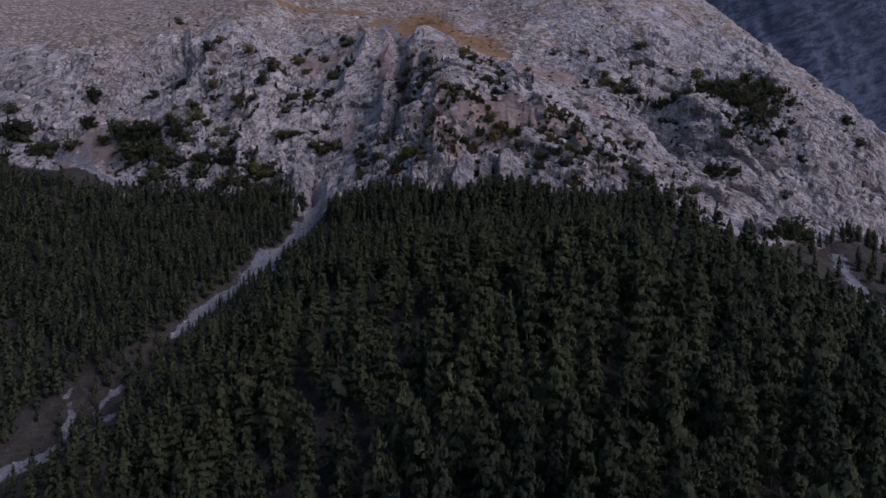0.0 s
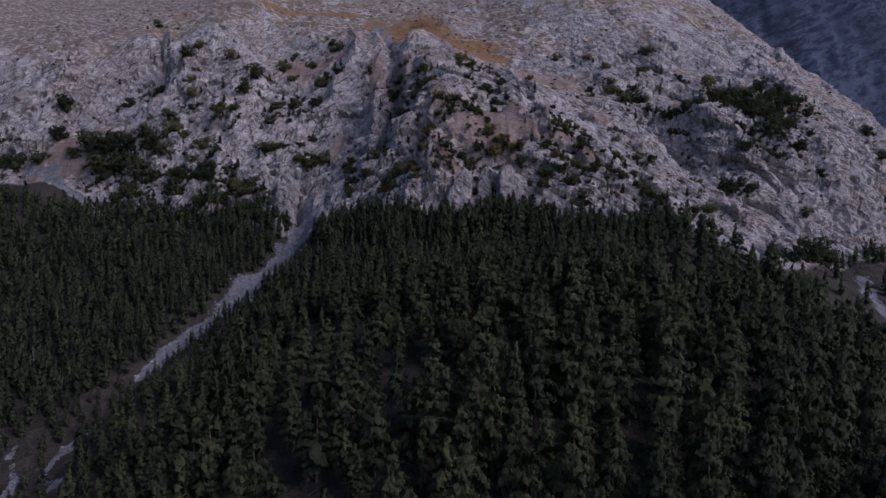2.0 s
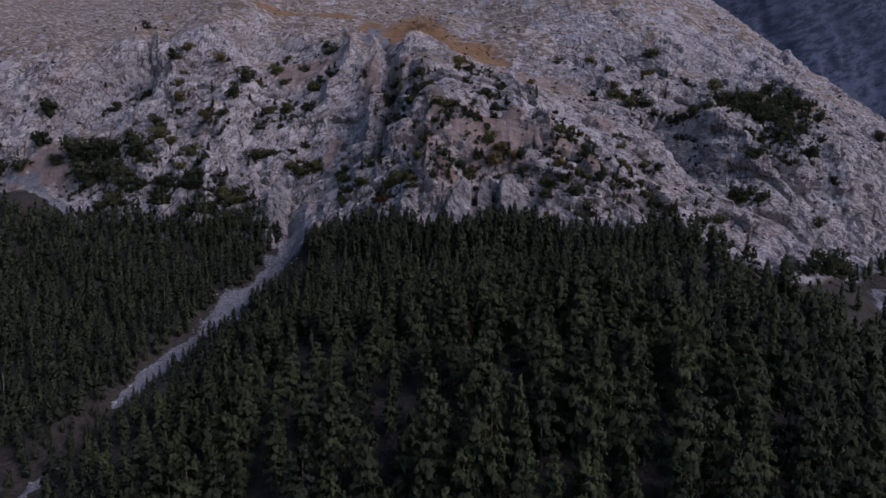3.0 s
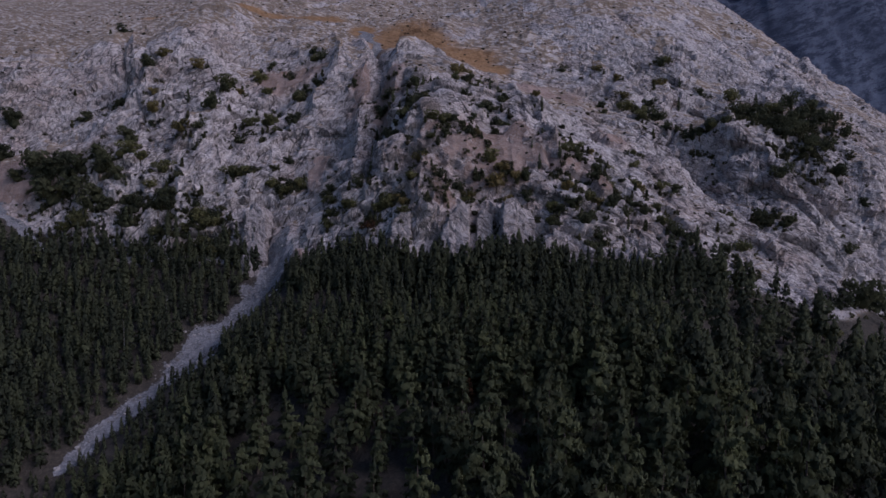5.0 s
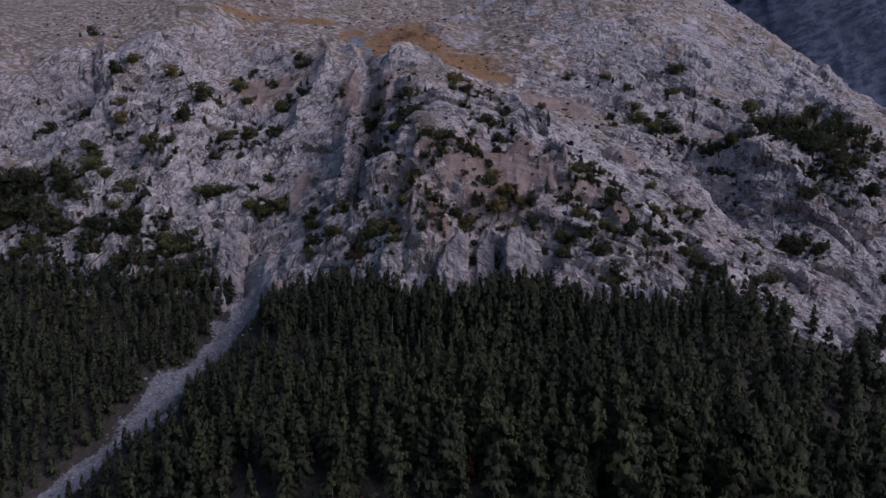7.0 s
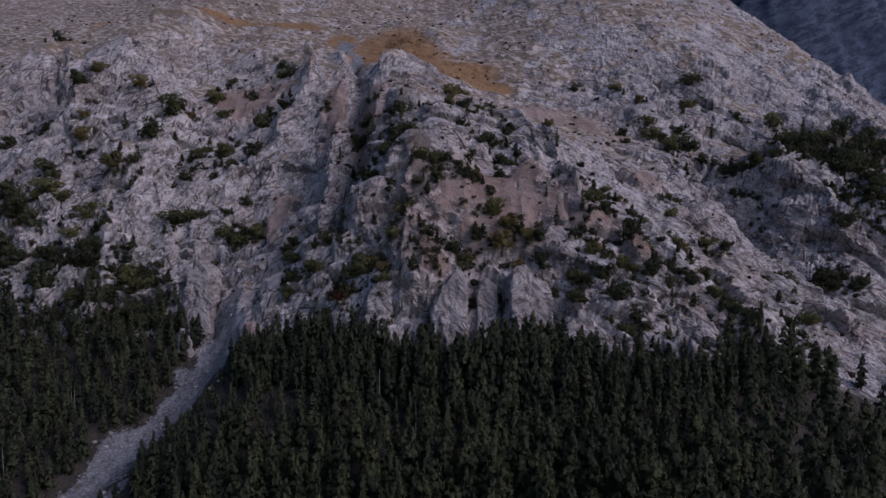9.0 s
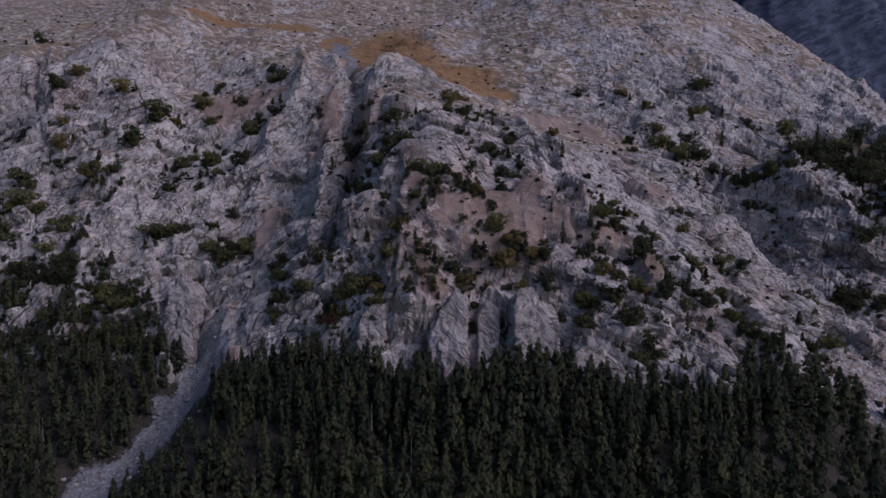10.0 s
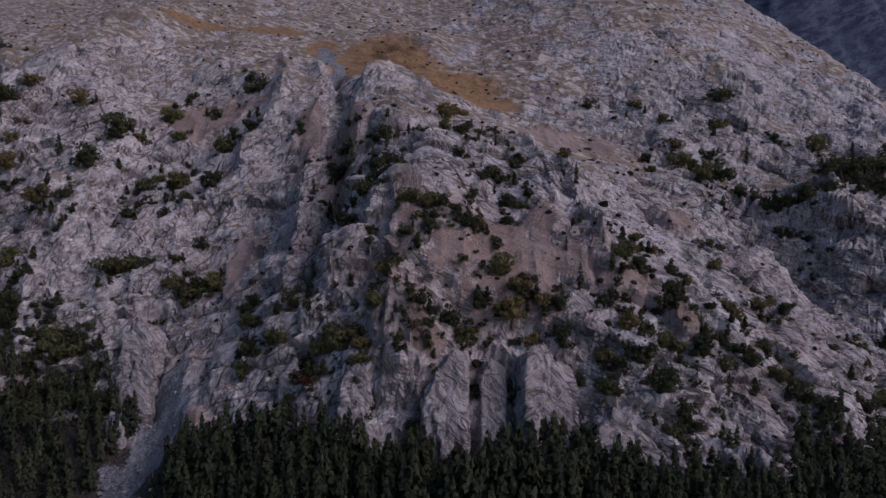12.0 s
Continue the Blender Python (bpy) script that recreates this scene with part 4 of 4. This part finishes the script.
row_of(GREEN, [(-116.6, 333.9, 7.2), (-86.7, 382.5, 6.6), (-89.1, 392.4, 4.0), (-99.9, 373.4, 5.4), (-99.0, 368.2, 6.9), (-81.3, 372.7, 4.7), (-63.8, 367.2, 6.6), (-60.8, 389.8, 5.0), (-85.7, 355.4, 4.5), (-75.3, 356.6, 6.4), (-72.1, 353.2, 4.3), (-83.9, 362.9, 3.6), (-85.4, 331.9, 6.8), (-81.6, 332.0, 5.9), (-69.1, 332.6, 5.3), (-63.3, 332.8, 6.2), (-57.4, 334.4, 5.3), (-40.0, 311.3, 5.5), (10.4, 336.9, 3.5), (29.6, 312.4, 3.9), (0.6, 302.4, 4.7), (4.9, 302.4, 4.4), (-0.2, 298.6, 3.6), (-11.1, 311.5, 4.6), (-16.5, 293.6, 5.2), (-18.9, 292.9, 4.5), (-16.3, 291.7, 5.2), (-6.5, 289.6, 4.4), (22.3, 294.3, 4.9), (12.0, 286.6, 3.0)])
row_of(GREEN, [(47.4, 306.1, 3.4), (-38.2, 302.6, 4.5), (-39.6, 300.5, 4.5), (-30.6, 298.3, 5.1), (-31.4, 297.9, 3.3), (-10.2, 285.4, 4.0), (-26.1, 291.0, 2.8), (5.1, 281.6, 4.2), (20.1, 278.4, 3.2), (21.7, 279.3, 2.9), (41.7, 276.1, 4.2), (32.5, 274.7, 2.6), (30.3, 275.1, 1.9), (42.7, 281.1, 3.7), (-6.0, 279.6, 2.6), (125.8, 402.0, 5.5), (155.1, 384.9, 6.0), (96.0, 369.6, 6.9), (101.1, 364.1, 6.2), (129.9, 348.0, 4.1), (169.2, 373.7, 5.4), (50.6, 293.9, 4.3), (55.8, 303.9, 3.8), (59.4, 310.7, 2.8), (68.6, 299.7, 3.4), (64.9, 288.5, 4.3), (83.1, 316.2, 3.8), (77.3, 296.9, 4.6), (56.1, 281.3, 3.4), (90.0, 303.5, 4.0)])
row_of(GREEN, [(83.7, 291.4, 3.0), (83.8, 284.2, 4.0), (119.0, 307.5, 4.8), (121.1, 299.8, 6.0), (84.4, 322.0, 3.0), (-120.4, 329.6, 4.8), (-96.3, 320.9, 5.3), (-90.3, 317.5, 6.1), (-94.0, 317.4, 6.1), (-87.2, 312.0, 5.9), (-92.3, 315.5, 7.4), (-99.9, 318.3, 5.3), (-131.7, 337.6, 7.0), (-127.8, 337.7, 5.0), (-136.0, 338.4, 5.1), (-113.6, 318.0, 5.9), (-150.8, 327.7, 6.7), (-155.8, 328.6, 5.8), (129.8, 266.2, 5.2), (135.3, 266.2, 5.9)])
row_of(OLIVE, [(-132.5, 375.0, 5.7), (-129.9, 357.8, 5.3), (-133.1, 364.5, 3.9), (-110.2, 339.5, 6.8), (-113.8, 371.3, 4.9), (-94.0, 369.8, 3.7), (12.0, 351.4, 5.1), (15.6, 359.9, 3.9), (21.5, 341.7, 2.2), (17.8, 301.7, 2.5), (-13.0, 291.3, 3.4), (-4.1, 292.1, 3.8), (26.1, 291.1, 4.5), (27.1, 293.0, 2.1), (31.3, 287.6, 3.7), (13.7, 288.2, 3.7), (24.0, 287.4, 4.7), (44.0, 325.7, 2.9), (-10.3, 286.7, 3.0), (28.7, 286.4, 3.7), (38.4, 274.7, 2.9), (48.4, 281.9, 3.7), (88.3, 395.9, 4.0), (96.5, 389.2, 3.4), (120.1, 391.0, 5.3), (97.4, 377.1, 3.8), (63.0, 307.3, 2.7), (65.4, 295.2, 2.6), (78.6, 295.8, 3.8), (60.0, 283.5, 3.5)])
row_of(OLIVE, [(58.4, 281.1, 2.4)])
row_of(DARK, [(-160.7, 386.3, 5.5), (-177.5, 428.1, 5.0), (-138.1, 369.9, 6.2), (-130.4, 355.3, 3.2), (-136.9, 347.2, 6.8), (-102.8, 341.1, 5.8), (-99.0, 346.5, 6.9), (-177.5, 386.6, 6.3), (-83.7, 392.4, 4.0), (-70.6, 382.1, 3.5), (-99.6, 363.7, 4.7), (-60.6, 368.1, 3.6), (-55.4, 370.5, 4.6), (-57.0, 389.6, 6.1), (-62.6, 398.3, 4.0), (-67.3, 359.4, 3.0), (-63.5, 353.1, 4.8), (-87.0, 347.0, 4.8), (-77.5, 349.9, 2.9), (-65.6, 332.0, 4.8), (-60.3, 332.9, 5.3), (-64.0, 344.4, 3.2), (-68.0, 335.5, 2.2), (-41.6, 314.9, 4.0), (-78.3, 330.7, 3.6), (-19.8, 347.3, 4.5), (-22.9, 346.5, 5.4), (-6.7, 335.6, 5.2), (-36.6, 360.7, 2.9), (5.3, 337.4, 3.0)])
row_of(DARK, [(15.2, 332.8, 4.3), (13.7, 323.2, 2.9), (30.4, 326.4, 3.3), (28.7, 320.8, 2.8), (23.8, 318.7, 4.0), (19.8, 315.1, 3.1), (25.8, 311.5, 3.5), (16.7, 310.2, 2.7), (-8.0, 321.6, 3.6), (-5.3, 324.1, 4.1), (-6.8, 315.0, 4.3), (8.4, 302.1, 2.9), (5.7, 298.5, 3.2), (14.2, 299.4, 2.9), (25.2, 305.8, 2.6), (11.8, 302.2, 2.9), (-9.4, 313.0, 3.5), (-17.9, 316.0, 3.9), (-15.5, 310.3, 4.6), (-13.9, 312.4, 2.7), (-1.7, 293.6, 1.7), (8.9, 289.6, 4.8), (21.7, 297.5, 2.1), (28.4, 289.7, 1.6), (4.8, 286.0, 1.7), (3.2, 287.6, 3.4), (17.8, 289.6, 2.7), (22.6, 288.6, 2.4), (34.4, 286.8, 3.4), (-37.6, 303.7, 3.8)])
row_of(DARK, [(-25.0, 295.0, 3.6), (-27.8, 302.2, 4.4), (-10.9, 284.7, 2.3), (2.4, 281.2, 4.2), (0.2, 279.9, 3.9), (-1.3, 278.2, 3.5), (-2.1, 279.1, 3.6), (15.0, 283.8, 3.0), (12.6, 283.3, 2.3), (20.2, 280.4, 3.3), (23.5, 282.6, 2.3), (34.5, 282.8, 3.3), (43.3, 276.5, 3.6), (34.3, 281.3, 2.3), (-14.0, 284.1, 2.3), (-35.8, 298.5, 2.2), (-29.0, 288.6, 2.1), (69.6, 399.0, 4.6), (122.9, 400.0, 3.6), (140.4, 387.6, 4.2), (101.6, 372.0, 3.2), (111.1, 371.5, 7.0), (110.2, 378.4, 5.5), (83.8, 372.2, 2.6), (83.0, 365.7, 2.0), (112.4, 360.8, 4.2), (122.5, 353.6, 5.2), (125.0, 351.7, 5.2), (128.5, 349.7, 5.2), (120.0, 355.3, 4.2)])
row_of(DARK, [(134.3, 345.9, 5.1), (153.7, 372.2, 6.4), (157.6, 370.7, 6.4), (164.3, 369.7, 6.4), (159.8, 366.2, 6.3), (173.1, 374.1, 6.6), (184.0, 381.5, 6.9), (167.3, 361.0, 7.4), (168.1, 356.6, 7.4), (173.0, 357.3, 7.4), (179.1, 359.6, 7.6), (191.2, 373.7, 7.4), (177.6, 350.7, 7.4), (164.6, 354.6, 7.3), (149.8, 326.2, 6.5), (171.2, 342.8, 6.6), (181.7, 366.8, 7.2), (190.0, 365.1, 7.2), (161.9, 357.8, 6.2), (177.4, 365.8, 7.1), (56.0, 297.0, 3.7), (66.0, 299.8, 2.7), (57.3, 291.0, 4.7), (60.1, 289.1, 5.0), (65.1, 281.8, 4.9), (69.2, 282.2, 4.2), (49.9, 278.4, 4.6), (46.0, 278.5, 3.3), (94.9, 302.4, 3.2), (73.2, 286.4, 3.2)])
row_of(DARK, [(77.1, 283.8, 3.2), (87.2, 282.9, 4.4), (89.0, 282.4, 3.7), (119.3, 311.5, 3.6), (137.0, 316.8, 6.1), (138.1, 315.4, 4.7), (113.3, 295.8, 4.2), (145.6, 312.2, 4.7), (54.4, 275.0, 4.6), (58.1, 274.7, 4.3), (52.4, 273.4, 3.9), (56.6, 272.1, 3.3), (54.1, 271.2, 3.3), (71.6, 273.7, 2.4), (60.0, 273.3, 3.0), (88.8, 275.8, 5.0), (92.2, 279.4, 4.4), (92.3, 312.9, 3.0), (-111.2, 326.6, 6.5), (-114.0, 326.3, 5.6), (-108.9, 323.6, 6.4), (-107.9, 327.8, 3.2), (-128.9, 329.0, 5.8), (-125.5, 326.2, 6.7), (-97.8, 322.1, 3.6), (-89.9, 318.9, 4.3), (-78.9, 309.1, 5.8), (-77.7, 310.9, 5.0), (-83.4, 311.6, 5.0), (-102.5, 317.8, 4.4)])
row_of(DARK, [(-145.1, 336.6, 8.0), (-141.6, 337.6, 7.2), (-147.1, 340.1, 6.8), (-136.5, 333.9, 6.5), (-144.5, 334.0, 7.6), (-97.1, 310.1, 5.2), (-113.8, 321.9, 5.1), (-138.5, 328.6, 6.4), (-130.4, 324.7, 5.8), (-118.6, 316.8, 5.5), (-172.5, 345.5, 9.5), (-165.0, 344.6, 10.4), (-154.1, 341.9, 9.4), (-174.7, 345.0, 8.5), (181.5, 347.5, 6.5), (184.5, 340.4, 5.7), (197.2, 356.0, 4.3), (173.1, 316.3, 5.7), (154.7, 291.6, 5.9), (-178.4, 347.1, 12.5), (-168.0, 341.7, 13.6), (-157.9, 339.8, 12.3), (-254.0, 368.8, 12.0), (-246.2, 366.9, 11.3), (-223.9, 354.9, 9.6), (-209.9, 352.5, 7.0), (-205.4, 362.4, 7.8), (-188.8, 348.7, 6.9), (-209.8, 379.9, 8.9), (-262.7, 382.4, 8.3)])
row_of(DARK, [(-234.1, 358.0, 9.1), (-149.4, 333.8, 7.3), (182.1, 339.3, 6.0), (190.4, 331.7, 4.3), (235.2, 364.6, 5.6), (233.4, 350.8, 6.3), (166.7, 296.3, 10.8), (177.7, 305.7, 10.1)])
row_of(RUST, [(-23.1, 289.3, 3.8), (33.8, 288.0, 1.7), (15.3, 289.2, 1.7)])
row_of(SMALL_FIRS, [(-114.4, 358.5, 10.0), (-21.1, 338.4, 8.3), (-24.2, 339.6, 8.3), (-28.9, 339.1, 6.7), (-16.5, 332.9, 8.1), (-10.3, 328.4, 5.6), (-6.4, 327.8, 6.3), (-3.5, 329.0, 5.6), (21.8, 339.8, 5.0), (25.6, 336.6, 5.0), (-23.8, 315.5, 7.5), (-23.8, 307.8, 7.2), (-24.5, 304.0, 6.3), (39.8, 289.9, 7.3), (38.1, 296.9, 4.1), (16.3, 291.0, 3.3), (45.1, 316.7, 6.1), (83.5, 392.6, 6.5), (130.0, 390.2, 6.7), (127.2, 383.4, 8.7), (164.5, 378.3, 10.2), (47.5, 291.5, 7.4), (66.7, 275.2, 8.4), (69.8, 275.3, 7.1), (65.9, 270.7, 6.3), (70.3, 270.5, 6.4), (69.7, 279.2, 5.9), (-81.9, 312.3, 10.4), (-85.7, 312.9, 8.9), (-162.5, 343.6, 7.4)])
row_of(SMALL_FIRS, [(-158.8, 327.6, 7.7), (-140.7, 320.1, 7.0), (-171.4, 342.4, 6.8), (-216.2, 361.0, 6.5)])
for model in GREEN + OLIVE + RUST + DARK + SMALL_FIRS:
    for ob in (*model.children, model):
        bpy.data.objects.remove(ob)


# ---- small cushions dotted over the slopes, loose stones ----
def cushions():
    rng = np.random.default_rng(21)
    models = []
    for k in range(6):
        r = np.random.default_rng(700 + k)
        q, f = ball(r, 0.7, 1)
        q, f = needles(q * 0.5, f, 14, 0.3, r)
        models.append((q, f, 1.0))
    p = scatter(-280, 290, 270, 620, 3.7, rng)
    x, y = p[:, 0], p[:, 1]
    foot, brow = curve_at(x, FOOT)[:, 0], curve_at(x, BROW)[:, 0]
    thick = fractal(np.stack([x / 22, y / 22, 0 * x], 1), 3)
    keep = (y > foot + 3) & (rng.uniform(size=len(p)) < 0.36 + 0.33 * thick) & (gravel_field(x, y) < 0)
    size = np.clip(rng.gamma(2.4, 0.32, len(p)), 0.35, 2.4) * (1 + 0.5 * (y < brow) * (x > -50) * (x < 130))
    return joined("cushion_plants", [(models[int(rng.integers(6))], x[i], y[i], size[i], rng.uniform()) for i in np.where(keep)[0]], M_CUSHION, rng, "low dark cushion plants dotted over the stony slope", "cushion plant")


def loose_stones():
    rng = np.random.default_rng(31)
    models = []
    for k in range(6):
        bm = bmesh.new()
        bmesh.ops.create_icosphere(bm, subdivisions=1, radius=0.5)
        r = random.Random(800 + k)
        for v in bm.verts:
            v.co *= r.uniform(0.7, 1.2)
            v.co.z *= 0.7
        q = np.array([v.co for v in bm.verts])
        f = np.array([[v.index for v in face.verts] for face in bm.faces])
        bm.free()
        models.append((q, f, 1.0))
    p = scatter(-240, 240, 120, 480, 1.9, rng)
    x, y = p[:, 0], p[:, 1]
    g = gravel_field(x, y)
    foot = curve_at(x, FOOT)[:, 0]
    keep = ((g > -0.5) & (rng.uniform(size=len(p)) < 0.5 + 0.3 * g)) | ((y > foot - 4) & (g < -0.5) & (rng.uniform(size=len(p)) < 0.035))
    size = np.clip(rng.gamma(1.6, 0.32, len(p)), 0.2, 2.2)
    return joined("loose_stones", [(models[int(rng.integers(6))], x[i], y[i], size[i], 0.5) for i in np.where(keep)[0]], M_STONE, rng, "pale limestone stones strewn over scree and streambed", "stones")


def scrub():
    """Low bushes that grow thick in the gullies, on ledges and along the cliff foot."""
    rng = np.random.default_rng(41)
    models = []
    for k in range(6):
        r = np.random.default_rng(900 + k)
        if k < 5:
            c = r.uniform(-0.4, 0.4, (5, 3)) + (0, 0, 0.55)
            q, f = cloud(c, np.full(5, 0.3), 110, 0.15, r)
            h = 1.0
        else:
            q, f = fir_crown(1.0, 90, 0.16, r)
            q = q * np.array([1.6, 1.6, 1.0])
            h = 0.55
        models.append((q, f, h))
    places = []
    for cx, cy, rx, ry, amount in THICKETS:
        a, d = rng.uniform(0, 6.283, amount), np.sqrt(rng.uniform(0, 1, amount))
        places.append(np.stack([cx + rx * d * np.cos(a), cy + ry * d * np.sin(a)], 1))
    for x, y, wide in SHRUBS:
        places.append(np.array([[x, y]]) + rng.normal(size=(4, 2)) * np.array([0.75, 0.6]) * wide)
    p = np.concatenate(places)
    keep = gravel_field(p[:, 0], p[:, 1]) < -0.3
    return joined("scrub", [(models[int(rng.integers(6))], x, y, rng.uniform(0.9, 2.5), rng.uniform()) for x, y in p[keep]], M_SCRUB, rng, "dark green scrub thick in gullies and along the cliff foot", "scrub")


# Thickets: x, y, half width, half depth, number of bushes.
THICKETS = [(170, 368, 9, 6, 34), (173, 360, 9, 6, 34), (175, 354, 9, 6, 34), (160, 344, 9, 6, 34), (170, 343, 9, 6, 34), (161, 368, 9, 6, 34), (155, 371, 9, 6, 34), (190, 369, 9, 6, 34), (172, 339, 9, 6, 34), (164, 340, 9, 6, 34), (168, 362, 18, 10, 90), (184, 352, 14, 10, 70), (158, 372, 12, 6, 40), (196, 366, 12, 10, 50), (150, 362, 8, 5, 24)]
THICKETS += [(-118, 328, 10, 6, 42), (-119, 322, 8, 4, 52), (-100, 316, 10, 10, 52), (-89, 317, 8, 2, 62), (-103, 315, 11, 2, 62), (-82, 328, 4, 6, 6), (-67, 330, 8, 2, 11), (-23, 294, 5, 7, 13), (-16, 291, 5, 14, 13), (-10, 292, 4, 14, 13), (-5, 312, 4, 2, 11), (-18, 342, 7, 9, 13), (-2, 337, 5, 3, 7), (21, 336, 11, 7, 18), (13, 300, 6, 2, 9), (4, 299, 4, 2, 8), (1, 286, 4, 2, 8), (-1, 287, 2, 2, 6)]
THICKETS += [(16, 283, 4, 3, 6), (46, 287, 5, 3, 11), (47, 287, 5, 2, 9), (59, 288, 7, 11, 12), (65, 288, 5, 2, 12), (74, 288, 6, 2, 13), (58, 284, 5, 2, 10), (89, 290, 7, 2, 10), (75, 285, 7, 2, 9), (103, 294, 9, 2, 9), (115, 289, 7, 6, 27), (107, 359, 10, 7, 16), (128, 347, 9, 2, 16), (169, 370, 15, 7, 22), (161, 350, 10, 10, 19), (138, 317, 7, 2, 30), (-86, 353, 9, 6, 16), (-77, 355, 10, 11, 7)]
THICKETS += [(-106, 339, 7, 2, 16), (-23, 306, 2, 14, 9), (-163, 343, 16, 6, 52), (-145, 339, 9, 2, 25), (-155, 328, 13, 4, 52), (-121, 322, 13, 2, 42), (-93, 318, 10, 4, 31), (-130, 317, 19, 2, 52), (164, 361, 20, 14, 19), (186, 362, 20, 14, 19), (181, 339, 9, 2, 12), (142, 315, 8, 5, 30), (-165, 342, 18, 7, 42), (-245, 366, 13, 7, 25), (-144, 329, 17, 3, 42), (-112, 324, 17, 2, 42), (-96, 318, 14, 2, 31), (-216, 355, 12, 4, 16)]
THICKETS += [(170, 360, 25, 14, 15), (186, 347, 15, 14, 9), (144, 315, 11, 4, 9), (233, 351, 15, 2, 12), (-234, 359, 19, 7, 16), (-106, 314, 11, 9, 46), (-95, 319, 9, 2, 46), (-102, 314, 14, 2, 46), (-87, 316, 4, 2, 21), (-17, 289, 5, 2, 8), (-4, 284, 4, 2, 6)]
scrub()
cushions()
loose_stones()
